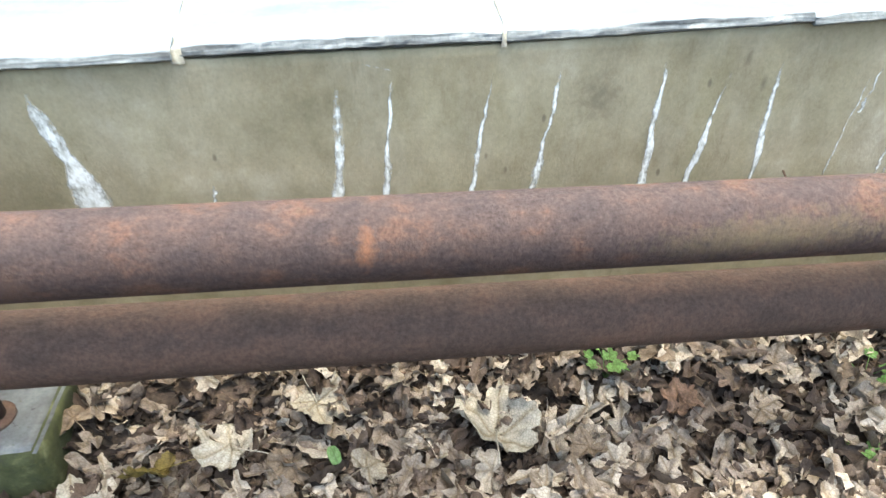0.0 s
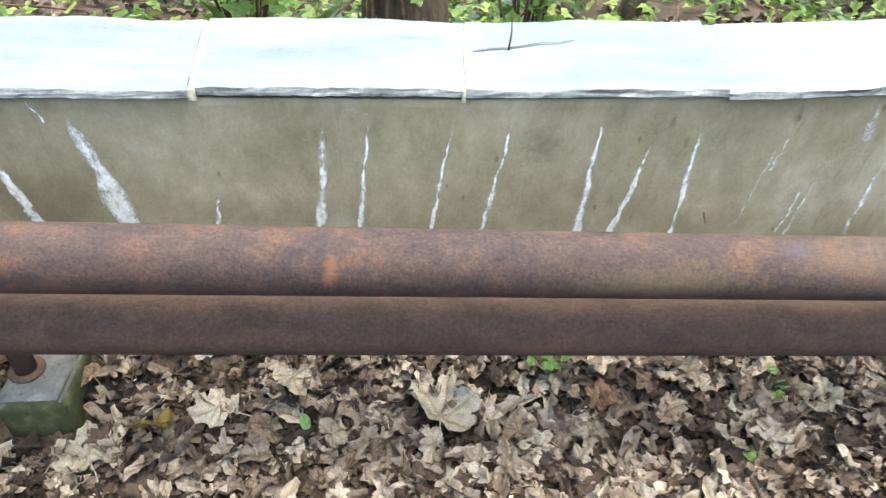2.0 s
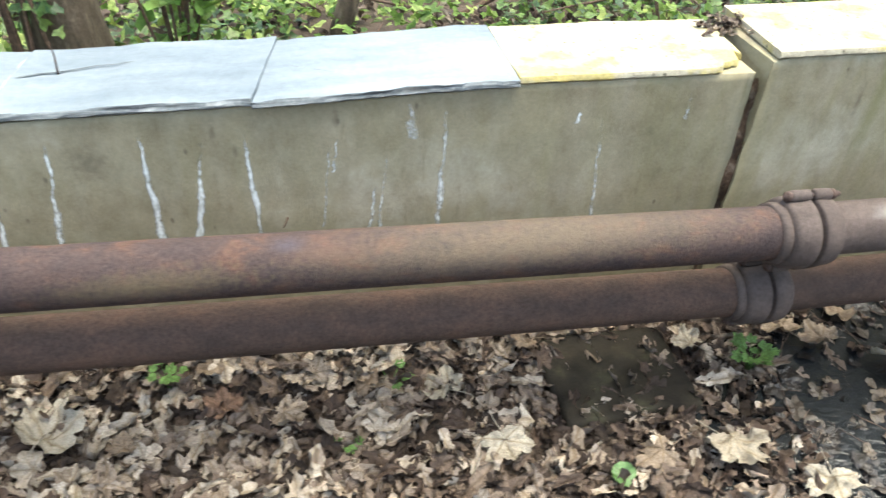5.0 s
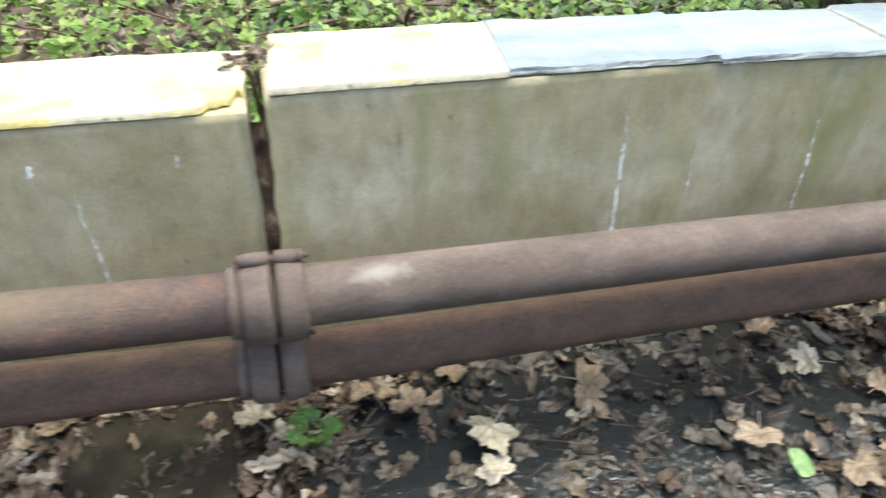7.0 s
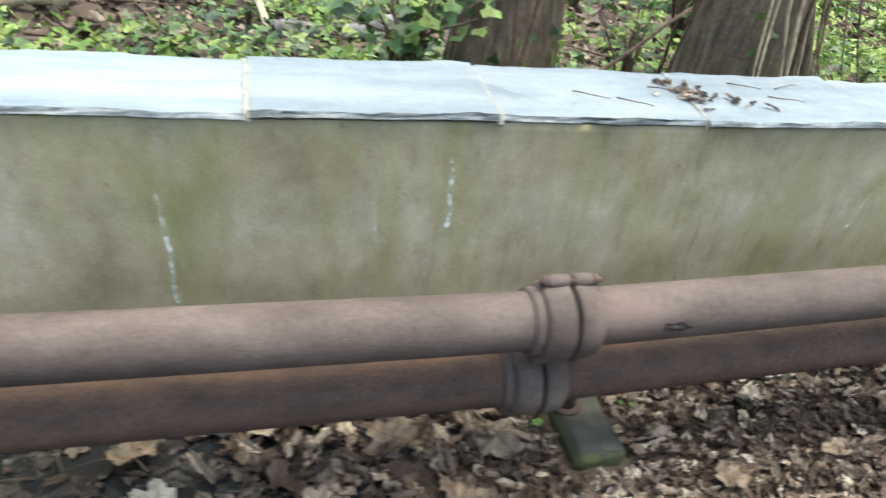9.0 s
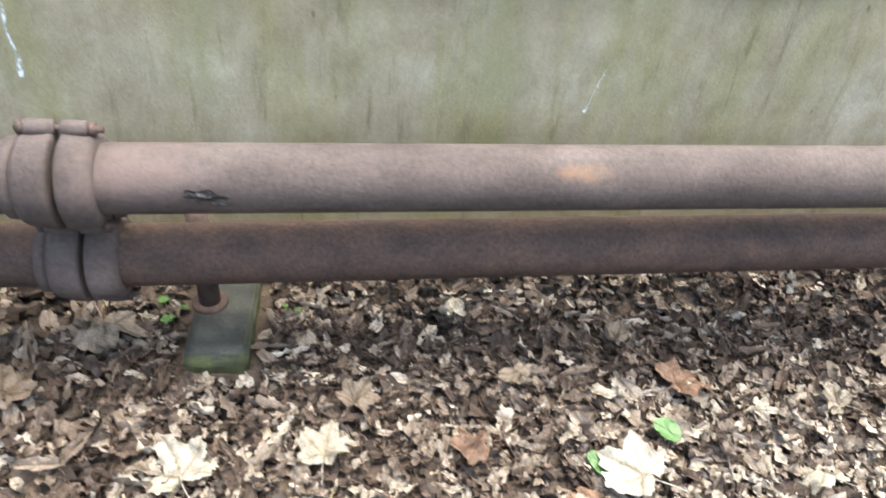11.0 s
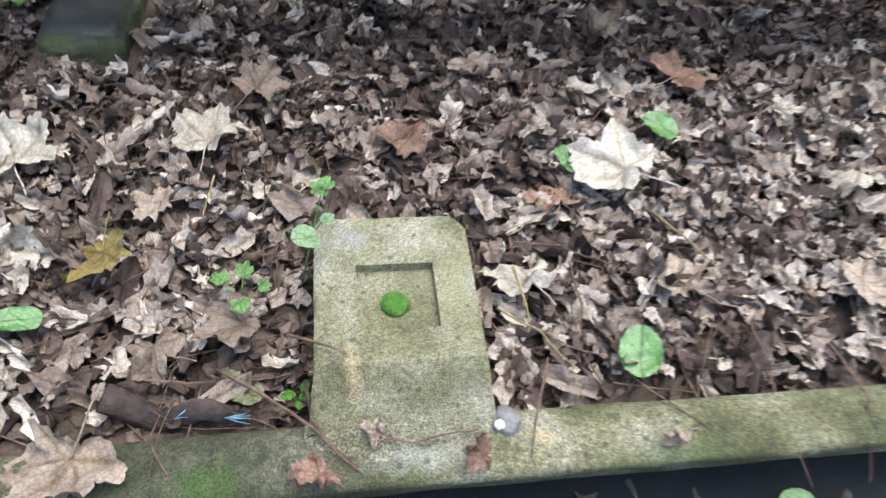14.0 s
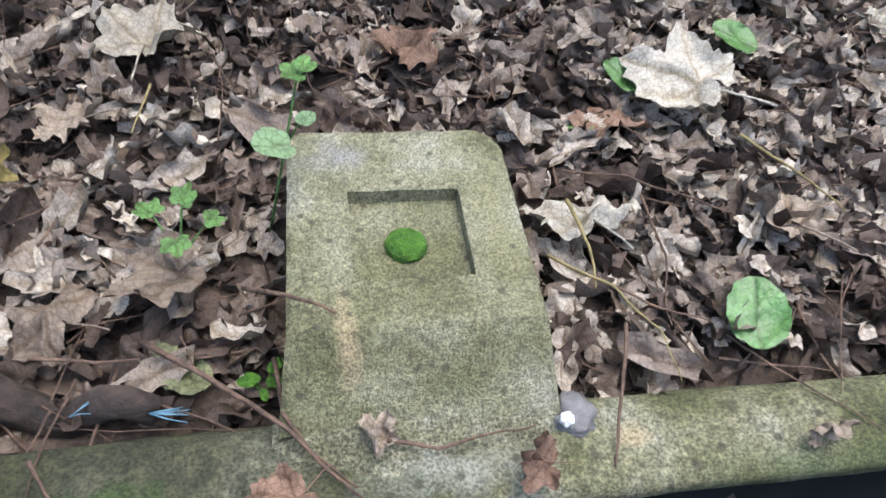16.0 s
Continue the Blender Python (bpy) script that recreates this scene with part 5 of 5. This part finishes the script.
# ---- small green plants on the ground ----
def herb(x, y, count, size, height, label, seed, shape=maple_radius, material=None):
    rng = random.Random(seed)
    z0 = ground_z(x, y)
    ob = thing("seedling", (x, y, z0), label, "plant", "small green seedlings")
    for q in range(count):
        a = q * 2.4 + rng.uniform(-0.3, 0.3)
        reach = size * rng.uniform(0.5, 1.3)
        tipz = z0 + 0.03 + height * rng.uniform(0.5, 1.0)
        tip = Vector((x + reach * math.cos(a), y + reach * math.sin(a), tipz))
        v, f = tube([(x, y, z0), (x + reach * 0.4 * math.cos(a), y + reach * 0.4 * math.sin(a), z0 + 0.7 * (tipz - z0)), tip], [0.002, 0.0017, 0.0013], 5)
        under(ob, part("stem", mesh_of("stem", v, f, M_HERB), None))
        lv, lf, vein = maple(28, 3, 0.5, 0.3, 0.12, seed + q, False, shape)
        s = size * rng.uniform(0.45, 0.75)
        m = np.array(Euler((rng.uniform(-0.2, 0.5), rng.uniform(-0.3, 0.3), a - 1.57)).to_matrix())
        lv = np.array(lv) @ m.T * s + np.array(tip)
        under(ob, part("leaf", mesh_of("leaf", lv.tolist(), lf, material or M_HERB, True, {"vein": vein}), None))


herb(0.70, 1.52, 7, 0.055, 0.10, "pale green seedling with divided leaves near the wall", 1)
herb(3.02, 1.26, 14, 0.06, 0.13, "green weed with toothed leaves in the wet leaves", 2)
herb(1.55, 1.42, 4, 0.06, 0.06, "green weed with toothed leaves in dry litter", 3)


def tall_seedling(foot, leaf_at, top_at, label):
    """A thin upright stem with two broad downy leaves half way and a tuft of small ones on top."""
    z0 = ground_z(*foot)
    ob = thing("seedling", (*foot, z0), label, "plant", "small green seedlings")
    a, b, c = Vector((*foot, z0)), Vector(leaf_at), Vector(top_at)
    joint = a.lerp(c, 0.62)
    v, f = tube([a, a.lerp(joint, 0.5), joint, c], [0.0024, 0.002, 0.0018, 0.0014], 6)
    under(ob, part("stem", mesh_of("stem", v, f, M_HERB), None))
    for q, (tip, size, turn_) in enumerate(((b, 0.042, 1.9), (b + Vector((0.035, 0.03, 0.012)), 0.02, -0.7))):
        v, f = tube([joint, joint.lerp(tip, 0.6) + Vector((0, 0, 0.006)), tip], 0.0012, 5)
        under(ob, part("stem", mesh_of("stem", v, f, M_HERB), None))
        lv, lf, vein = maple(48, 4, 0.6, 0.0, 0.1, 3.0 + q, False, round_radius)
        rot = np.array(Euler((0.25, -0.1, turn_)).to_matrix())
        under(ob, part("leaf", mesh_of("leaf", (np.array(lv) @ rot.T * size + np.array(tip)).tolist(), lf, M_DOWNY, True, {"vein": vein}), None))
    for q in range(6):
        a_ = q * 2.4
        lv, lf, vein = maple(28, 3, 0.6, 0.0, 0.12, 11.0 + q, False, egg_radius)
        rot = np.array(Euler((0.35, 0, a_)).to_matrix())
        at = np.array(c) + np.array((-0.012 * math.sin(a_), 0.012 * math.cos(a_), 0.004 * (q % 3)))
        under(ob, part("leaf", mesh_of("leaf", (np.array(lv) @ rot.T * 0.016 + at).tolist(), lf, M_HERB, True, {"vein": vein}), None))


tall_seedling((7.15, 0.42), (7.178, 0.386, 0.129), (7.206, 0.445, 0.181), "pale green downy seedling standing beside the concrete block")
herb(7.057, 0.346, 4, 0.035, 0.110, "tiny bright green seedling in the litter", 6)
herb(7.64, 0.60, 3, 0.022, 0.02, "tiny bright green seedling in the litter", 7)
herb(8.50, 0.32, 4, 0.06, 0.05, "tiny bright green seedling in the litter", 8)
herb(7.15, 0.19, 5, 0.02, 0.015, "tuft of green moss against the block", 9, oval_radius, M_MOSS)
herb(1.35, 1.15, 3, 0.05, 0.04, "tiny bright green seedling in the litter", 10)
herb(6.44, 1.42, 3, 0.04, 0.05, "green weed with toothed leaves beside the support", 12)
herb(6.83, 1.42, 2, 0.025, 0.03, "green weed with toothed leaves beside the support", 13)

# a dead leaf stuck to the upper pipe, debris on the coping, a sprout in the slate crack
v, f, vein = maple(40, 4, 0.3, 0.5, 0.25, 8.0, False)
dead = new("maple_leaf", mesh_of("maple_leaf", [(a * 0.075, b * 0.028, c * 0.03) for a, b, c in v], f, M_WET, True, {"vein": vein}))
dead.matrix_world = pose(6.68, 1.1, 0.637, 80, 12, 0)
tagged(dead, "shrivelled dark leaf caught on the upper pipe", "leaf", "fallen leaves")
twig([(0.52, 1.965, wall_top(0.5) + 0.03), (0.525, 1.97, wall_top(0.5) + 0.09), (0.522, 1.972, wall_top(0.5) + 0.14)], 0.004, "short dark sprout growing from a slate crack", seed=20.0)


def coping_debris(x, y, n, spread, seed):
    rng = random.Random(seed)
    bag = Bag()
    for q in range(n):
        px, py = x + rng.gauss(0, spread), y + rng.gauss(0, spread * 1.4)
        if not 1.70 < py < 2.18:
            continue
        v, f, a = rng.choice(BITS)
        bag.add(v @ turn(rng, 0.3).T * rng.uniform(0.012, 0.035) + np.array((px, py, wall_top(px) + 0.039)), f, a)
    tagged(new("leaf_debris", bag.mesh("leaf_debris", M_LITTER)), "dry leaf debris lying on the slate coping", "leaf litter", kind="stuff")


coping_debris(7.03, 1.93, 34, 0.05, 1)
coping_debris(7.2, 1.85, 6, 0.06, 2)
coping_debris(2.975, 2.02, 40, 0.035, 3)
for x, y, a in ((6.55, 1.90, -0.5), (6.7, 1.85, -0.6), (7.4, 1.9, -0.4), (7.5, 2.0, 0.3), (7.3, 2.05, -0.5), (6.9, 1.98, -0.4), (3.0, 2.1, 0.9)):
    z = wall_top(x) + 0.041
    twig([(x, y, z), (x + 0.14 * math.cos(a), y + 0.14 * math.sin(a), z)], 0.003, "small dark twig lying on the coping", seed=x)


# ---- woodland behind the wall ----
def ivy_leaf_template(k):
    rng = random.Random(k)
    w = rng.uniform(0.75, 1.0)
    v = [(0, -0.1, 0), (-0.55 * w, -0.3, 0.1), (-0.62 * w, 0.15, 0.14), (-0.25 * w, 0.4, 0.06), (0, 0.95, -0.12), (0.25 * w, 0.4, 0.06), (0.62 * w, 0.15, 0.14), (0.55 * w, -0.3, 0.1), (0, 0.35, -0.02)]
    f = [(0, 8, 2, 1), (8, 3, 2), (8, 4, 3), (8, 5, 4), (8, 6, 5), (0, 7, 6, 8)]
    return np.array(v), f, np.array([0.8, 0, 0, 0, 0.5, 0, 0, 0, 0.9])


IVY = [ivy_leaf_template(k) for k in range(5)]


def patchy(x, y, seed):
    return fbm(x, y, 0.55, seed)


def bank(rng, lo, hi, seed, cut):
    x, y = rng.uniform(-5.5, 15), 2.3 + (rng.random() ** 1.3) * 7.0
    if patchy(x, y, seed) < cut:
        return None
    return x, y, ground_z(x, y), 1.0 + 0.06 * (y - 2.3)


def sunny(rng):
    got = bank(rng, 0, 0, 5.0, -0.2)
    return got if got and -3 < got[0] < 13 else None


scatter("ivy_carpet", M_IVY, 24000, lambda r: bank(r, 0, 0, 1.0, -0.12), (0.035, 0.07), 0.45, (0.03, 0.2), "dark glossy ivy carpet on the woodland floor", 21, IVY, "ivy")
scatter("ground_herbs", M_BRIGHT, 15000, sunny, (0.035, 0.075), 0.45, (0.05, 0.2), "bright green low herbs on the woodland floor", 22, IVY, "plants")
scatter("woodland_litter", M_LITTER, 9000, lambda r: bank(r, 0, 0, 9.0, -0.6), (0.035, 0.08), 0.5, (0.01, 0.09), "dry brown leaves on the woodland floor", 23, BITS)


def twig_floor():
    rng = random.Random(8)
    bag = Bag()
    for q in range(160):
        x, y = rng.uniform(-4, 13), rng.uniform(2.5, 8)
        a, length = rng.uniform(0, 6.28), rng.uniform(0.3, 1.0)
        z = ground_z(x, y) + rng.uniform(0.05, 0.18)
        v, f = twig_mesh([(x, y, z), (x + length * math.cos(a), y + length * math.sin(a), z + rng.uniform(-0.03, 0.2))], rng.uniform(0.004, 0.012), q, 5)
        bag.add([tuple(p) for p in v], f)
    tagged(new("fallen_sticks", bag.mesh("fallen_sticks", M_TWIG)), "thin dead sticks on the woodland floor", "twigs", kind="stuff")


twig_floor()


def tree(x, y, r, lean, seed, label, ivy=200, roots=0, tall=8.0, ivy_side=(-3.14, 3.14)):
    """A tapered trunk with limbs, an open crown, and ivy climbing its foot."""
    rng = random.Random(seed)
    z0 = ground_z(x, y) - 0.1
    ob = thing("tree", (x, y, z0), label, "tree")
    n = 26
    pts, rad = [], []
    for i in range(n + 1):
        h = tall * (i / n) ** 1.6
        pts.append((x + lean[0] * h + 0.06 * fbm(h, seed, 0.6, seed), y + lean[1] * h + 0.06 * fbm(h, seed + 3, 0.6, seed), z0 + h))
        rad.append(r * (1.0 + 0.45 * math.exp(-h / 0.35)) * (1 - 0.72 * h / tall))
    v, f = tube(pts, rad, 26, 0.22, seed)
    under(ob, part("trunk", mesh_of("trunk", v, f, M_BARK), None))
    tips = [Vector(pts[-1])]
    for q in range(7):
        i = rng.randrange(n - 7, n)
        a, length = q * 0.9 + rng.uniform(-0.2, 0.2), rng.uniform(1.6, 3.0)
        b = Vector(pts[i])
        end = b + Vector((length * math.cos(a), length * math.sin(a) + 0.5, length * rng.uniform(0.35, 0.8)))
        mid = b.lerp(end, 0.5) + Vector((0, 0, 0.25))
        v, f = tube([b, mid, end], [rad[i] * 0.5, rad[i] * 0.3, 0.02], 10)
        under(ob, part("limb", mesh_of("limb", v, f, M_BARK), None))
        tips += [mid, end, end]
    bag = Bag()
    for q in range(900):
        c = rng.choice(tips) + Vector((rng.gauss(0, 0.55), rng.gauss(0, 0.55), rng.gauss(0, 0.4)))
        lv, lf, la = rng.choice(IVY)
        bag.add(lv @ turn(rng, 0.7).T * rng.uniform(0.06, 0.12) + np.array(c), lf, la)
    under(ob, part("crown", bag.mesh("crown", M_CROWN), None))
    if ivy:
        bag = Bag()
        for q in range(ivy):
            h = rng.uniform(0.1, 3.0)
            a = rng.uniform(*ivy_side)
            i = min(range(n + 1), key=lambda j: abs(pts[j][2] - z0 - h))
            c = Vector((pts[i][0] + (rad[i] + 0.05) * math.sin(a), pts[i][1] - (rad[i] + 0.05) * math.cos(a), z0 + h))
            lv, lf, la = rng.choice(IVY)
            m = np.array(Euler((1.2 + rng.gauss(0, 0.4), rng.gauss(0, 0.4), a + rng.gauss(0, 0.4))).to_matrix())
            bag.add(lv @ m.T * rng.uniform(0.045, 0.075) + np.array(c), lf, la)
        under(ob, part("ivy", bag.mesh("ivy", M_IVY), None, None, "glossy climbing ivy"))
        for q in range(5):
            a = rng.uniform(*ivy_side)
            w = [Vector((x + (r * 1.12) * math.sin(a + 0.2 * math.sin(h * 3 + q)) * (1 + 0.4 * math.exp(-h / 0.35)), y - (r * 1.12) * math.cos(a + 0.2 * math.sin(h * 3 + q)) * (1 + 0.4 * math.exp(-h / 0.35)), z0 + h)) for h in (0.05, 0.4, 0.8, 1.2, 1.7, 2.3)]
            v, f = tube(w, [0.012, 0.011, 0.01, 0.009, 0.008, 0.006], 6)
            under(ob, part("ivy_stem", mesh_of("ivy_stem", v, f, M_TWIG), None))
    for q in range(roots):
        a = rng.uniform(-0.9, 0.9)
        px, h = rng.uniform(-0.35, 0.45), rng.uniform(1.0, 1.9)
        w = [(x + px * r * 2 + 0.05 * math.sin(q), y - r * 1.25, z0 + h + 0.2), (x + px * r * 2.2, y - r * 1.4, z0 + h * 0.75), (x + px * r * 2.6 + 0.05 * a, y - r * 1.5 - 0.05, z0 + h * 0.5), (x + px * r * 3 + 0.12 * a, y - r * 1.6 - 0.1, z0 + h * 0.3)]
        v, f = twig_mesh(w, rng.uniform(0.005, 0.012), q)
        under(ob, part("aerial_root", mesh_of("aerial_root", [tuple(p) for p in v], f, M_PALE_WOOD if q % 3 == 0 else M_TWIG), None))
    return ob


tree(0.20, 3.08, 0.165, (0.03, 0.02), 2.0, "ivy-covered tree trunk behind the wall", 170, ivy_side=(-1.6, 0.3))
tree(6.72, 3.15, 0.27, (0.02, 0.03), 3.0, "thick ivy-clad tree trunk behind the wall", 230)
tree(7.98, 2.98, 0.28, (0.05, 0.03), 4.0, "thick tree trunk with hanging ivy roots", 90, 15)


def sapling(a, b, r, label, seed):
    pts = [Vector(a).lerp(Vector(b), i / 8) + Vector((0.03 * math.sin(i * 1.1 + seed), 0, 0)) for i in range(9)]
    v, f = tube(pts, [r * (1 - 0.07 * i) for i in range(9)], 12, 0.12, seed)
    ob = thing("sapling", a, label, "tree")
    under(ob, part("trunk", mesh_of("trunk", v, f, M_BARK), None))
    rng = random.Random(seed)
    bag = Bag()
    for q in range(120):
        c = Vector(b) + Vector((rng.gauss(0, 0.5), rng.gauss(0, 0.5), rng.gauss(0.3, 0.35)))
        lv, lf, la = rng.choice(IVY)
        bag.add(lv @ turn(rng, 0.7).T * rng.uniform(0.05, 0.09) + np.array(c), lf, la)
    under(ob, part("crown", bag.mesh("crown", M_CROWN), None))


sapling((1.45, 3.72, 0.25), (2.55, 3.95, 3.6), 0.068, "leaning brown sapling trunk behind the wall", 1.0)
sapling((9.15, 3.5, 0.2), (8.2, 3.75, 3.9), 0.055, "leaning brown sapling trunk behind the wall", 2.0)


def bush(x, y, n, reach, tall, size, material, label, seed, lean=(0, 0)):
    """A loose shrub: arching stems with broad leaves."""
    rng = random.Random(seed)
    z0 = ground_z(x, y)
    ob = thing("shrub", (x, y, z0), label, "shrub")
    leaves = Bag()
    for q in range(n):
        a = rng.uniform(0, 6.28)
        d = rng.uniform(0.3, 1.0) * reach
        end = Vector((x + d * math.cos(a) + lean[0], y + 0.6 * d * math.sin(a) + lean[1], z0 + tall * rng.uniform(0.6, 1.1)))
        mid = Vector((x + 0.3 * d * math.cos(a), y + 0.2 * d * math.sin(a), z0 + tall * 0.55))
        v, f = tube([(x, y, z0), mid, end], [0.009, 0.007, 0.003], 6)
        under(ob, part("stem", mesh_of("stem", v, f, M_TWIG), None))
        for k in range(8):
            u = 0.3 + 0.7 * k / 7
            c = Vector((x, y, z0)).lerp(mid, min(u * 2, 1)) if u < 0.5 else mid.lerp(end, (u - 0.5) * 2)
            c += Vector((rng.gauss(0, 0.05), rng.gauss(0, 0.05), rng.gauss(0, 0.05)))
            lv, lf, la = rng.choice(IVY)
            m = np.array(Euler((rng.uniform(0.2, 1.1), rng.gauss(0, 0.4), rng.gauss(0, 1.0))).to_matrix())
            leaves.add(lv @ m.T * size * rng.uniform(0.7, 1.2) + np.array(c), lf, la)
    under(ob, part("foliage", leaves.mesh("foliage", material), None))


bush(-0.45, 2.75, 11, 0.6, 1.1, 0.10, M_BRIGHT, "loose shrub with broad bright green leaves", 1)
bush(0.75, 2.9, 12, 0.5, 1.1, 0.09, M_BRIGHT, "loose shrub with broad bright green leaves", 2)
bush(6.15, 2.95, 16, 0.45, 1.05, 0.08, M_IVY, "dark glossy ivy bush beside the trunk", 3)
bush(7.25, 2.75, 8, 0.25, 0.85, 0.05, M_IVY, "dark glossy ivy bush beside the trunk", 4)
bush(8.7, 4.6, 14, 0.8, 1.1, 0.07, M_IVY, "dark glossy ivy bush on the woodland floor", 5)
bush(3.0, 2.45, 6, 0.2, 0.75, 0.05, M_BRIGHT, "green weeds growing behind the open wall joint", 6)


def log(a, b, r, material, label, seed):
    pts = [Vector(a).lerp(Vector(b), i / 8) + Vector((0, 0, 0.03 * math.sin(i * 0.9 + seed))) for i in range(9)]
    v, f = tube(pts, [r * (1 - 0.04 * i) for i in range(9)], 14, 0.2, seed)
    tagged(new("log", mesh_of("log", v, f, material)), label, "log", "fallen branches")


log((5.6, 4.7, 0.42), (6.5, 4.95, 0.45), 0.09, M_LOG, "grey weathered log lying on the woodland floor", 1.0)
log((3.2, 5.2, 0.40), (4.15, 5.3, 0.45), 0.06, M_PALE_WOOD, "pale broken branch lying in the herbs", 2.0)
log((4.12, 5.28, 0.42), (4.3, 5.4, 0.95), 0.055, M_PALE_WOOD, "pale broken branch stub standing in the herbs", 3.0)
log((5.62, 4.5, 0.40), (5.35, 6.2, 0.75), 0.03, M_PALE_WOOD, "thin pale leaning branch", 4.0)
log((2.3, 4.1, 0.42), (3.5, 4.6, 0.6), 0.022, M_TWIG, "brown dead branch on the woodland floor", 5.0)
log((2.0, 5.6, 0.45), (3.4, 6.1, 0.5), 0.05, M_LOG, "grey weathered log lying on the woodland floor", 6.0)
log((6.6, 2.55, 0.75), (7.35, 2.5, 1.25), 0.012, M_TWIG, "thin brown stick leaning on the tree", 7.0)
mortar_lump(3.2, 4.7, 0.45, 0.2, 0.2, 0.16, "tree_stump", M_PALE_WOOD, "old broken tree stump among the herbs", 9.0)
log((6.852, 0.194, -0.045), (7.043, 0.157, -0.05), 0.024, M_ROTTEN, "dark rotten piece of wood behind the kerb", 8.0)
